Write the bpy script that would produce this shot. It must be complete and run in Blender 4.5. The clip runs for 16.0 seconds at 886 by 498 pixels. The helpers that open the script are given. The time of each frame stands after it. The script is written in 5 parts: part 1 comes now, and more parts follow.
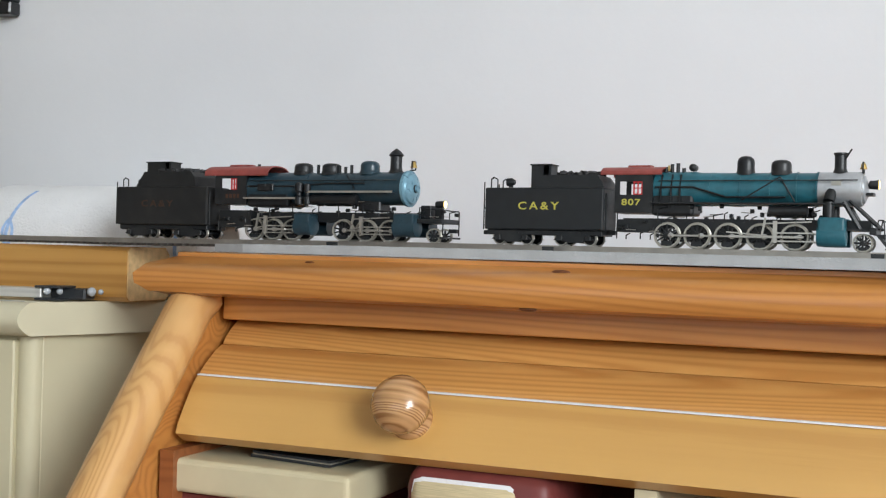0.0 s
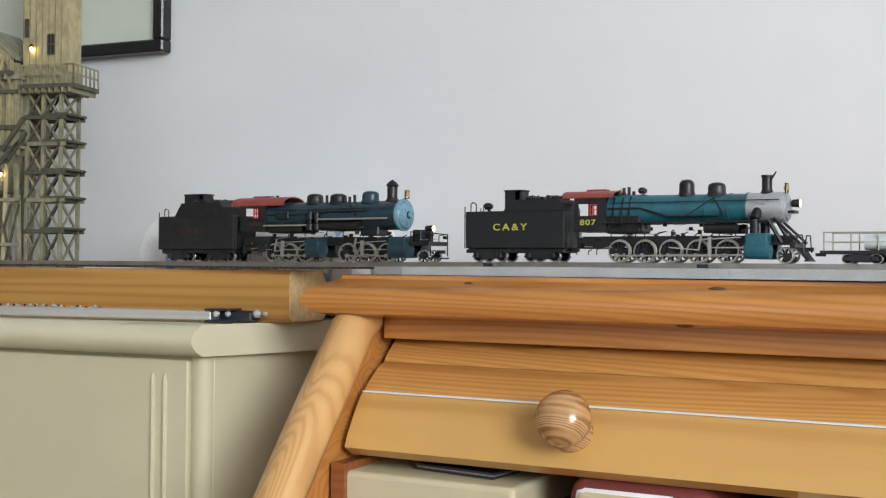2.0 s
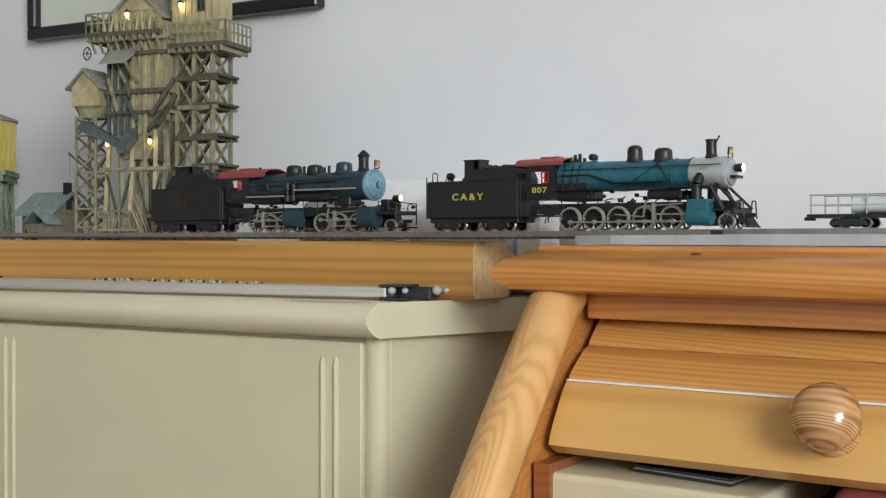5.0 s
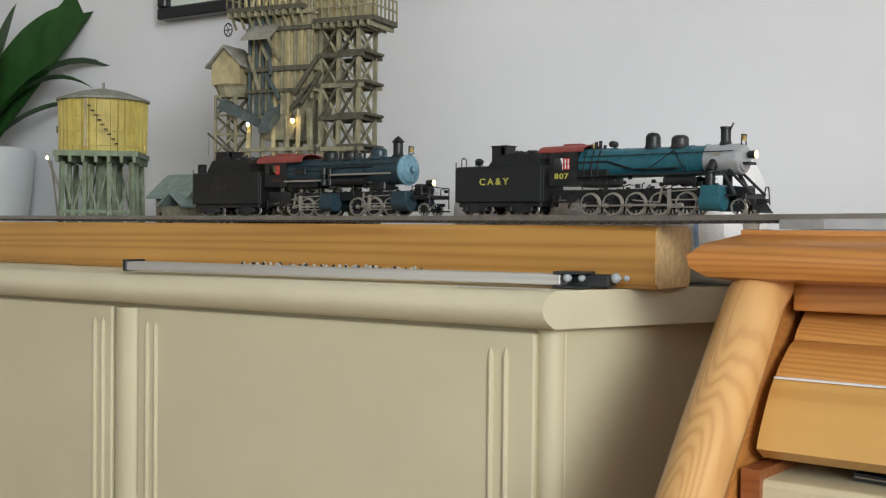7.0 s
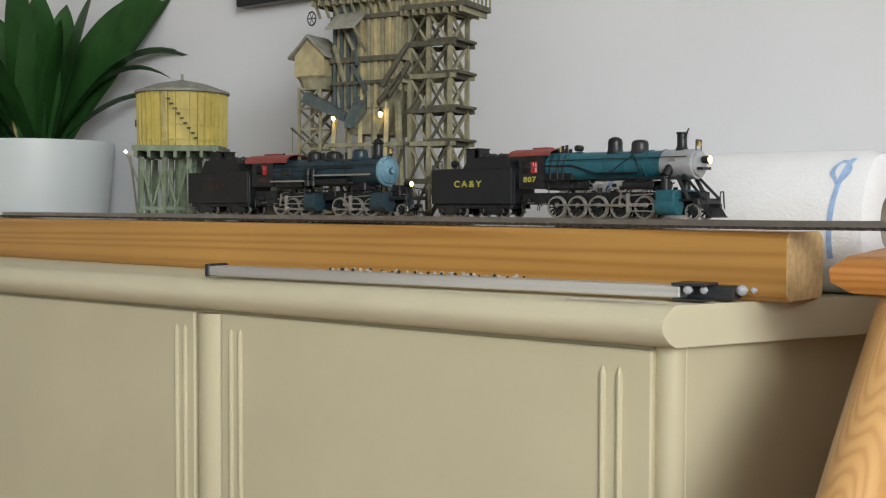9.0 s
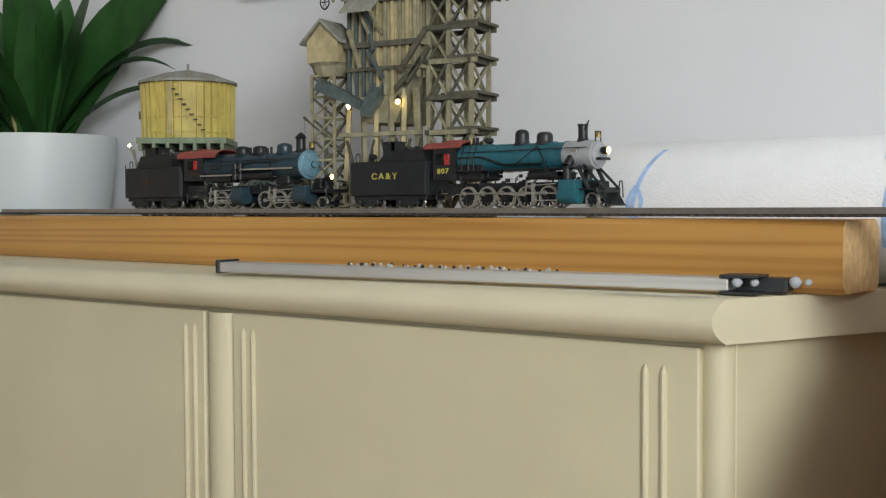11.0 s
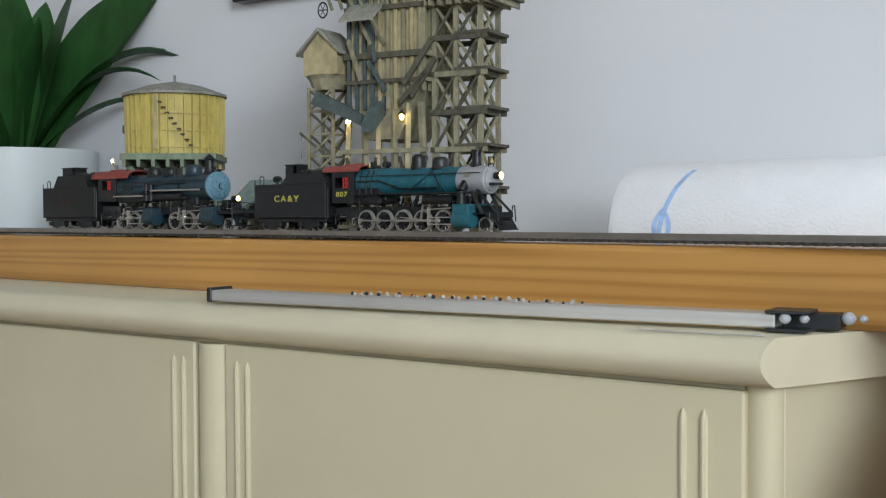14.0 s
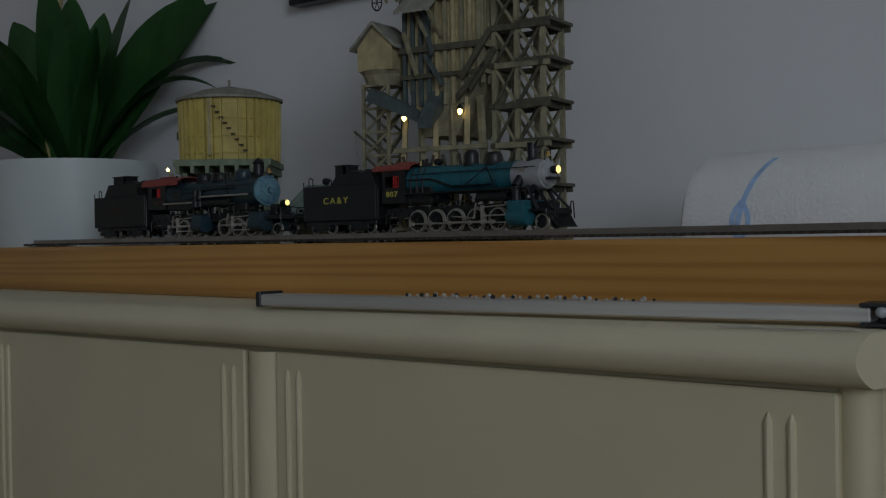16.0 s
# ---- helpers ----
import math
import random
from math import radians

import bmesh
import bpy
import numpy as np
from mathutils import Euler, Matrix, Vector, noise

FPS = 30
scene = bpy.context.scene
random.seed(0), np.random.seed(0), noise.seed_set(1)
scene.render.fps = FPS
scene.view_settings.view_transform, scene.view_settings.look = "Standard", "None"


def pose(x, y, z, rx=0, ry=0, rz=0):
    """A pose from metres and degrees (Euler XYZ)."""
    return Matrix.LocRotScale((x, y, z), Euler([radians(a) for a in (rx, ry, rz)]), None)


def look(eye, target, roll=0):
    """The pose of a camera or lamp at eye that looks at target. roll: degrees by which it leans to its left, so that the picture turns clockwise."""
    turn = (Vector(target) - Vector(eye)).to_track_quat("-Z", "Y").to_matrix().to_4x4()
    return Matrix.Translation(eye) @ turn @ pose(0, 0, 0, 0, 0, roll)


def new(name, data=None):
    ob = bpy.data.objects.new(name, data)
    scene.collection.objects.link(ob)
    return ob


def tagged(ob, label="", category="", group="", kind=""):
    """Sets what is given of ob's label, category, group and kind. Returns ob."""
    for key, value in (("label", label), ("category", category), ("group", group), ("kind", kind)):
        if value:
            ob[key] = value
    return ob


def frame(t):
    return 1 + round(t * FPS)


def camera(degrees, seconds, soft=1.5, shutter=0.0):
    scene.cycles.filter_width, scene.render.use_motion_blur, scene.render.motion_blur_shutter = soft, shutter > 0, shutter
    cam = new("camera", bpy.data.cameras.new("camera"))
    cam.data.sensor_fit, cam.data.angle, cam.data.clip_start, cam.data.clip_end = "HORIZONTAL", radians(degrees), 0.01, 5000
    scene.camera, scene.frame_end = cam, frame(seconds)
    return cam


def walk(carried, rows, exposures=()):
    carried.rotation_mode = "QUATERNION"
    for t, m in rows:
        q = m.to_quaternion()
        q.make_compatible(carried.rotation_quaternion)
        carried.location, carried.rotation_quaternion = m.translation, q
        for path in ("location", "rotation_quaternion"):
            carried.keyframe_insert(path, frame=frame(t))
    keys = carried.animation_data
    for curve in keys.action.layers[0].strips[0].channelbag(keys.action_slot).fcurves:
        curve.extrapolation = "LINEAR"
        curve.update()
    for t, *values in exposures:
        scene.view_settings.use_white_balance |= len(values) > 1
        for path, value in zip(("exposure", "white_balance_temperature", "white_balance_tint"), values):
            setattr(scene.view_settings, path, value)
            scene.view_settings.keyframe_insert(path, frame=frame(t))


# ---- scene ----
cam = camera(42.4, 16.0, soft=1.2)
PATH = [
    (0, look((0.5872, -0.8583, 1.0033), (0.2765, 0.0922, 1.0071), 1.54)),
    (0.5, look((0.5851, -0.8775, 1.0105), (0.2285, 0.0567, 1.0082), 1.42)),
    (1, look((0.5872, -0.9062, 1.0090), (0.2096, 0.0197, 1.0146), 1.11)),
    (1.5, look((0.5807, -0.9078, 1.0046), (0.1933, 0.0140, 1.0173), 0.65)),
    (2, look((0.5605, -0.9100, 1.0091), (0.1668, 0.0092, 1.0221), 0.45)),
    (2.5, look((0.5371, -0.9002, 1.0149), (0.1292, 0.0127, 1.0230), 0.02)),
    (3, look((0.5128, -0.8853, 1.0173), (0.0923, 0.0220, 1.0198), 0.06)),
    (3.5, look((0.4916, -0.8729, 1.0041), (0.0469, 0.0228, 1.0037), 0.39)),
    (6, look((0.4066, -0.8012, 1.0049), (-0.1079, 0.0561, 0.9878), 0.23)),
    (6.5, look((0.3771, -0.8115, 1.0117), (-0.1563, 0.0341, 0.9922), 0.69)),
    (7, look((0.3507, -0.8009, 0.9965), (-0.1988, 0.0344, 0.9801), 0.57)),
    (7.5, look((0.3410, -0.7772, 1.0015), (-0.2353, 0.0394, 0.9693), 0.15)),
    (8, look((0.3131, -0.7820, 1.0090), (-0.2659, 0.0327, 0.9770), 0.40)),
    (8.5, look((0.2961, -0.7755, 1.0138), (-0.2942, 0.0311, 0.9821), 0.41)),
    (9, look((0.2913, -0.7549, 1.0188), (-0.3099, 0.0433, 0.9814), 0.18)),
    (11.5, look((0.2309, -0.7198, 1.0113), (-0.3685, 0.0798, 0.9720), -0.44)),
    (12, look((0.2240, -0.7093, 1.0149), (-0.3695, 0.0943, 0.9717), -0.45)),
    (12.5, look((0.2228, -0.6934, 1.0139), (-0.3704, 0.1108, 0.9767), -0.39)),
    (13, look((0.2083, -0.6935, 1.0199), (-0.3741, 0.1186, 0.9845), -0.34)),
    (13.5, look((0.1948, -0.6872, 1.0241), (-0.3880, 0.1248, 0.9914), -0.37)),
    (14, look((0.1831, -0.6814, 1.0242), (-0.4054, 0.1265, 0.9931), -0.26)),
    (14.5, look((0.1687, -0.6777, 1.0189), (-0.4335, 0.1201, 0.9899), -0.30)),
    (15, look((0.1675, -0.6633, 1.0117), (-0.4441, 0.1278, 0.9986), -0.60)),
    (15.5, look((0.1565, -0.6570, 1.0167), (-0.4589, 0.1310, 0.9972), -1.02)),
    (16, look((0.1575, -0.6323, 1.0037), (-0.4810, 0.1372, 0.9948), -0.90)),
]
FADE = [(0, 0.0, 6500, 10), (5.0, 0.0, 6600, 10), (9.0, 0.0, 6850, 11), (11.5, 0.0, 6650, 10), (14.0, 0.0, 6200, 10), (14.5, -0.02, 6150, 10), (15.0, -0.28, 6100, 10), (15.2, -0.5, 6100, 10), (15.6, -1.05, 6050, 10), (15.8, -1.5, 6050, 10), (16.0, -2.0, 6050, 10)]
walk(cam, PATH, FADE)

# ---- light ----
world = bpy.data.worlds.new("sky")
scene.world = world
world.use_nodes = True
sky = world.node_tree.nodes.new("ShaderNodeTexSky")
sky.sky_type = "NISHITA"
sky.sun_disc = False
sky.sun_elevation = radians(38)
sky.sun_rotation = radians(60)
back = world.node_tree.nodes["Background"]
back.inputs["Strength"].default_value = 0.12
world.node_tree.links.new(sky.outputs[0], back.inputs["Color"])


def area_lamp(name, at, target, w, h, power, tint):
    data = bpy.data.lights.new(name, "AREA")
    data.shape, data.size, data.size_y = "RECTANGLE", w, h
    data.energy, data.color = power, tint
    ob = new(name, data)
    ob.matrix_world = look(at, target)
    return ob


area_lamp("window_light", (2.52, -2.3, 1.86), (0.0, -0.1, 1.0), 1.15, 1.2, 95, (0.91, 0.965, 1.0))
# weak fill lamp added behind the camera; no window is known there
area_lamp("rear_fill_light", (-0.1, -3.12, 1.62), (-0.1, 0, 1.35), 2.2, 1.3, 5, (0.95, 0.98, 1.0))


# ---- materials ----
def material(name, color, rough=0.5, metal=0.0, vary=0.12, scale=60.0, bump=0.0, bump_scale=300.0, coat=0.0, stretch=(1, 1, 1), glow=None, dirt=None, dirt_amount=0.5):
    m = bpy.data.materials.new(name)
    m.use_nodes = True
    nt = m.node_tree
    n, l = nt.nodes, nt.links
    b = n["Principled BSDF"]
    b.inputs["Roughness"].default_value = rough
    b.inputs["Metallic"].default_value = metal
    b.inputs["Coat Weight"].default_value = coat
    b.inputs["Coat Roughness"].default_value = 0.15
    co = n.new("ShaderNodeTexCoord")
    mp = n.new("ShaderNodeMapping")
    mp.inputs["Scale"].default_value = stretch
    l.new(co.outputs["Object"], mp.inputs["Vector"])
    big = n.new("ShaderNodeTexNoise")
    big.inputs["Scale"].default_value = scale
    big.inputs["Detail"].default_value = 6
    l.new(mp.outputs[0], big.inputs["Vector"])
    ramp = n.new("ShaderNodeValToRGB")
    lo = [max(0, c * (1 - vary)) for c in color]
    hi = [min(1, c * (1 + vary)) for c in color]
    ramp.color_ramp.elements[0].position, ramp.color_ramp.elements[1].position = 0.3, 0.7
    ramp.color_ramp.elements[0].color, ramp.color_ramp.elements[1].color = (*lo, 1), (*hi, 1)
    l.new(big.outputs["Fac"], ramp.inputs[0])
    out = ramp.outputs[0]
    if dirt:
        spots = n.new("ShaderNodeTexNoise")
        spots.inputs["Scale"].default_value = scale * 0.35
        spots.inputs["Detail"].default_value = 8
        l.new(co.outputs["Object"], spots.inputs["Vector"])
        cut = n.new("ShaderNodeValToRGB")
        cut.color_ramp.elements[0].position, cut.color_ramp.elements[1].position = 0.48, 0.68
        l.new(spots.outputs["Fac"], cut.inputs[0])
        amount = n.new("ShaderNodeMath")
        amount.operation = "MULTIPLY"
        amount.inputs[1].default_value = dirt_amount
        l.new(cut.outputs[0], amount.inputs[0])
        mix = n.new("ShaderNodeMix")
        mix.data_type = "RGBA"
        mix.inputs["B"].default_value = (*dirt, 1)
        l.new(amount.outputs[0], mix.inputs["Factor"])
        l.new(out, mix.inputs["A"])
        out = mix.outputs["Result"]
    l.new(out, b.inputs["Base Color"])
    fine = n.new("ShaderNodeTexNoise")
    fine.inputs["Scale"].default_value = bump_scale
    fine.inputs["Detail"].default_value = 4
    l.new(mp.outputs[0], fine.inputs["Vector"])
    rr = n.new("ShaderNodeMapRange")
    rr.inputs["To Min"].default_value, rr.inputs["To Max"].default_value = max(0.03, rough - 0.1), min(1, rough + 0.1)
    l.new(fine.outputs["Fac"], rr.inputs["Value"])
    l.new(rr.outputs[0], b.inputs["Roughness"])
    if bump:
        bp = n.new("ShaderNodeBump")
        bp.inputs["Strength"].default_value = bump
        bp.inputs["Distance"].default_value = 0.001
        l.new(fine.outputs["Fac"], bp.inputs["Height"])
        l.new(bp.outputs[0], b.inputs["Normal"])
    if glow:
        b.inputs["Emission Color"].default_value = (*glow[:3], 1)
        b.inputs["Emission Strength"].default_value = glow[3]
    return m


def wood(name, light, dark, rough=0.3, rings=26.0, squash=(0.045, 1, 1), coat=0.4, turn=(0, 0, 0), contrast=1.0, warp=1.6):
    """Pine: growth rings as distorted bands that run along the grain, with fine streaks and pores."""
    m = bpy.data.materials.new(name)
    m.use_nodes = True
    nt = m.node_tree
    n, l = nt.nodes, nt.links
    b = n["Principled BSDF"]
    co = n.new("ShaderNodeTexCoord")
    mp = n.new("ShaderNodeMapping")
    mp.inputs["Scale"].default_value = squash
    mp.inputs["Rotation"].default_value = [radians(a) for a in turn]
    rnd = n.new("ShaderNodeObjectInfo")
    add = n.new("ShaderNodeVectorMath")
    add.operation = "ADD"
    l.new(co.outputs["Object"], add.inputs[0])
    l.new(rnd.outputs["Random"], add.inputs[1])
    l.new(add.outputs[0], mp.inputs["Vector"])
    soft = n.new("ShaderNodeTexNoise")
    soft.inputs["Scale"].default_value = 9
    soft.inputs["Detail"].default_value = 2
    l.new(mp.outputs[0], soft.inputs["Vector"])
    amp = n.new("ShaderNodeMath")
    amp.operation = "MULTIPLY"
    amp.inputs[1].default_value = rings * warp
    l.new(soft.outputs["Fac"], amp.inputs[0])
    sine = n.new("ShaderNodeMath")
    sine.operation = "PINGPONG"
    sine.inputs[1].default_value = 1.0
    l.new(amp.outputs[0], sine.inputs[0])
    streak = n.new("ShaderNodeTexNoise")
    streak.inputs["Scale"].default_value = 420
    streak.inputs["Detail"].default_value = 3
    l.new(mp.outputs[0], streak.inputs["Vector"])
    mixf = n.new("ShaderNodeMath")
    mixf.operation = "MULTIPLY_ADD"
    mixf.inputs[1].default_value = 0.35
    l.new(streak.outputs["Fac"], mixf.inputs[0])
    l.new(sine.outputs[0], mixf.inputs[2])
    ramp = n.new("ShaderNodeValToRGB")
    e = ramp.color_ramp.elements
    e[0].position, e[1].position = 0.25, 1.15 if contrast >= 1 else 1.0
    e[0].color = (*light, 1)
    e[1].position = 1.0
    e[1].color = (*[a + (d - a) * contrast for a, d in zip(light, dark)], 1)
    mid = e.new(0.72)
    mid.color = (*[a + (d - a) * 0.35 * contrast for a, d in zip(light, dark)], 1)
    l.new(mixf.outputs[0], ramp.inputs[0])
    patch = n.new("ShaderNodeTexNoise")
    patch.inputs["Scale"].default_value = 4.0
    l.new(co.outputs["Object"], patch.inputs["Vector"])
    pr = n.new("ShaderNodeMapRange")
    pr.inputs["To Min"].default_value, pr.inputs["To Max"].default_value = 0.8, 1.18
    l.new(patch.outputs["Fac"], pr.inputs["Value"])
    mul = n.new("ShaderNodeMix")
    mul.data_type, mul.blend_type = "RGBA", "MULTIPLY"
    mul.inputs["Factor"].default_value = 1.0
    l.new(ramp.outputs[0], mul.inputs["A"])
    l.new(pr.outputs[0], mul.inputs["B"])
    l.new(mul.outputs["Result"], b.inputs["Base Color"])
    b.inputs["Roughness"].default_value = rough
    b.inputs["Coat Weight"].default_value = coat
    b.inputs["Coat Roughness"].default_value = 0.22
    bp = n.new("ShaderNodeBump")
    bp.inputs["Strength"].default_value = 0.12
    bp.inputs["Distance"].default_value = 0.0006
    l.new(mixf.outputs[0], bp.inputs["Height"])
    l.new(bp.outputs[0], b.inputs["Normal"])
    return m


WALL = material("wall_paint", (0.73, 0.74, 0.765), 0.85, vary=0.03, scale=5, bump=0.22, bump_scale=90)
PLAIN = material("room_paint", (0.72, 0.71, 0.69), 0.9, vary=0.04, scale=4)
FLOORM = wood("floor_wood", (0.32, 0.2, 0.11), (0.2, 0.11, 0.05), 0.45)
PINE = wood("pine_varnished", (0.64, 0.325, 0.095), (0.4, 0.15, 0.03), 0.3, rings=46, squash=(0.06, 1.3, 1.3), contrast=0.5)
PINE_TOP = wood("pine_varnished_red", (0.6, 0.26, 0.066), (0.34, 0.1, 0.019), 0.28, rings=44, squash=(0.065, 1.2, 1.2), contrast=0.42)
PINE_PALE = wood("pine_pale", (0.65, 0.375, 0.115), (0.49, 0.245, 0.062), 0.3, rings=9, squash=(0.05, 1, 1), contrast=0.6)
PINE_POST = wood("pine_post", (0.68, 0.395, 0.155), (0.44, 0.19, 0.05), 0.3, rings=60, squash=(1.3, 0.3, 0.12), contrast=0.42)
BEAM = wood("beam_wood", (0.55, 0.29, 0.075), (0.41, 0.19, 0.04), 0.42, rings=30, squash=(0.025, 1.2, 1.2), coat=0.15, contrast=0.8)
KNOT = material("pine_knot", (0.11, 0.035, 0.012), 0.4, vary=0.4, scale=300)
BEAM_END = material("beam_end_grain", (0.62, 0.42, 0.2), 0.7, vary=0.16, scale=160, bump=0.3, bump_scale=500)
KNOB = wood("knob_wood", (0.6, 0.34, 0.15), (0.2, 0.075, 0.02), 0.2, rings=30, squash=(0.1, 3.4, 0.1), coat=0.8, contrast=0.75)
CREAM = material("cream_lacquer", (0.6, 0.55, 0.375), 0.42, vary=0.04, scale=9, bump=0.05, bump_scale=60)
CREAM_TOP = material("cream_top", (0.65, 0.6, 0.43), 0.45, vary=0.05, scale=12)
STEEL = material("brushed_steel", (0.62, 0.61, 0.58), 0.42, 0.55, vary=0.15, scale=200, stretch=(0.02, 1, 1))
DARKPLASTIC = material("dark_plastic", (0.025, 0.028, 0.032), 0.4, vary=0.2)
CLEARKNOB = material("clear_plastic", (0.4, 0.43, 0.46), 0.12, vary=0.1)
GREY = material("grey_foam_board", (0.41, 0.43, 0.44), 0.85, vary=0.1, scale=40, bump=0.5, bump_scale=500)
TIE = material("track_tie", (0.05, 0.042, 0.035), 0.75, vary=0.3)
RAIL = material("nickel_rail", (0.4, 0.37, 0.33), 0.35, 0.9)
PAPER = material("paper_roll", (0.82, 0.83, 0.84), 0.9, vary=0.02, bump=0.8, bump_scale=420)
CARD = material("cardboard", (0.42, 0.36, 0.3), 0.9)
BLUEINK = material("blue_print", (0.36, 0.52, 0.78), 0.9, vary=0.2, scale=120)
BLACKTRIM = material("black_frame", (0.012, 0.013, 0.015), 0.3, vary=0.2)
PICTURE = material("picture_mat", (0.62, 0.66, 0.58), 0.6, vary=0.05, scale=12)
POT = material("white_ceramic", (0.56, 0.61, 0.62), 0.45, vary=0.03, scale=8)
LEAF = material("leaf_green", (0.042, 0.145, 0.036), 0.36, vary=0.35, scale=35, stretch=(1, 1, 0.4), coat=0.2)
STEM = material("bud_pale", (0.5, 0.42, 0.2), 0.6, vary=0.2)
SOIL = material("potting_soil", (0.03, 0.02, 0.014), 0.95)
WEATHER = material("weathered_timber", (0.27, 0.25, 0.16), 0.85, vary=0.25, scale=120, bump=0.4, bump_scale=900, dirt=(0.1, 0.1, 0.07))
# dark timber tone, deepened to put the shade of the tower's gaps into it
WEATHER_D = material("gap_shade_dark_timber", (0.085, 0.08, 0.055), 0.85, vary=0.3, scale=140, bump=0.4, bump_scale=900)
WEATHER_B = material("blue_grey_timber", (0.07, 0.092, 0.09), 0.85, vary=0.3, scale=140)
BOARDS = material("yellowed_boards", (0.42, 0.36, 0.2), 0.8, vary=0.15, scale=110, bump=0.3, bump_scale=900, dirt=(0.17, 0.14, 0.08))
ROOF = material("grey_roofing", (0.27, 0.27, 0.23), 0.85, vary=0.2, scale=150, dirt=(0.14, 0.13, 0.1))
TANKY = material("yellow_tank_paint", (0.55, 0.455, 0.135), 0.6, vary=0.12, scale=60, dirt=(0.34, 0.24, 0.07), dirt_amount=0.45)
TANKG = material("green_frame_paint", (0.2, 0.25, 0.17), 0.8, vary=0.25, scale=120, dirt=(0.14, 0.12, 0.07))
HOUSE = material("shed_stone", (0.2, 0.19, 0.13), 0.85, vary=0.25, scale=150)
SHEDROOF = material("green_grey_roof", (0.2, 0.26, 0.24), 0.75, vary=0.2, scale=120)
GLASSD = material("dark_window", (0.02, 0.025, 0.03), 0.15)
LAMPGLOW = material("lamp_bulb", (1, 0.8, 0.35), 0.4, glow=(1.0, 0.7, 0.2, 30))
HEADGLOW = material("headlight_glass", (1, 0.85, 0.4), 0.2, glow=(1.0, 0.72, 0.22, 5))
BLACK = material("loco_black", (0.007, 0.0085, 0.01), 0.42, vary=0.3, scale=200, dirt=(0.03, 0.03, 0.03))
TENDER = material("tender_black", (0.011, 0.013, 0.015), 0.45, vary=0.15, scale=150)
TENDER_N = material("tender_weathered_black", (0.009, 0.0095, 0.01), 0.5, vary=0.25, scale=150, dirt=(0.03, 0.028, 0.026))
TEAL = material("boiler_teal", (0.018, 0.115, 0.15), 0.35, vary=0.14, scale=180, dirt=(0.02, 0.06, 0.075), dirt_amount=0.35)
BLUEG = material("boiler_blue_grey", (0.019, 0.045, 0.062), 0.32, vary=0.14, scale=180, dirt=(0.014, 0.026, 0.034), dirt_amount=0.35)
SILVER = material("smokebox_silver", (0.42, 0.44, 0.46), 0.42, 0.45, vary=0.12, scale=180)
SILVERB = material("smokebox_pale_blue", (0.17, 0.33, 0.42), 0.3, 0.3, vary=0.12, scale=180)
REDROOF = material("cab_roof_red", (0.27, 0.06, 0.05), 0.55, vary=0.15, scale=150)
REDTRIM = material("window_sash_red", (0.5, 0.03, 0.03), 0.45)
TYRE = material("white_walled_tyre", (0.42, 0.4, 0.35), 0.35, 0.6)
RODS = material("nickel_rods", (0.5, 0.48, 0.44), 0.3, 0.85)
BRASS = material("brass_fitting", (0.6, 0.42, 0.15), 0.3, 0.9)
YELLOWTXT = material("yellow_lettering", (0.5, 0.46, 0.08), 0.5, vary=0.05)
RUSTTXT = material("faded_lettering", (0.055, 0.024, 0.012), 0.6, vary=0.2)
BOOKC = material("cream_book_cover", (0.62, 0.55, 0.36), 0.6, vary=0.06, scale=20, dirt=(0.5, 0.4, 0.22), dirt_amount=0.3)
BOOKP = material("book_pages", (0.6, 0.5, 0.3), 0.8, vary=0.15, scale=60, stretch=(1, 1, 40))
BOOKR = material("dark_red_cover", (0.18, 0.04, 0.035), 0.5)
DARKWOOD = wood("desk_inside", (0.3, 0.1, 0.03), (0.16, 0.045, 0.012), 0.5, contrast=0.4)
COAL = material("coal_load", (0.012, 0.012, 0.013), 0.5, bump=1.0, bump_scale=600)


# ---- shaping helpers ----
def part(name, bm, mat, parent=None, label=""):
    bmesh.ops.recalc_face_normals(bm, faces=bm.faces)
    me = bpy.data.meshes.new(name)
    bm.to_mesh(me)
    bm.free()
    me.materials.append(mat)
    ob = new(name, me)
    if parent is not None:
        ob.parent = parent
    if label:
        ob["label"] = label
    return ob


def smooth(ob, angle=40):
    for p in ob.data.polygons:
        p.use_smooth = True
    me = ob.data
    me.set_sharp_from_angle(angle=radians(angle))
    return ob


def thing(name, m=None, label="", category="", group="", kind=""):
    ob = new(name)
    ob.empty_display_size = 0.02
    if m is not None:
        ob.matrix_basis = m
    return tagged(ob, label, category, group, kind)


def box(bm, x0, x1, y0, y1, z0, z1, bevel=0.0, m=None, seg=1):
    vs = [bm.verts.new((x, y, z)) for x in (x0, x1) for y in (y0, y1) for z in (z0, z1)]
    fs = [bm.faces.new([vs[i] for i in q]) for q in ((0, 1, 3, 2), (4, 6, 7, 5), (0, 4, 5, 1), (2, 3, 7, 6), (0, 2, 6, 4), (1, 5, 7, 3))]
    if bevel:
        es = list({e for f in fs for e in f.edges})
        r = bmesh.ops.bevel(bm, geom=es, offset=bevel, segments=seg, profile=0.5, affect="EDGES")
        vs = list({v for f in r["faces"] for v in f.verts} | {v for v in vs if v.is_valid})
    if m is not None:
        bmesh.ops.transform(bm, matrix=m, verts=[v for v in vs if v.is_valid])
    return bm


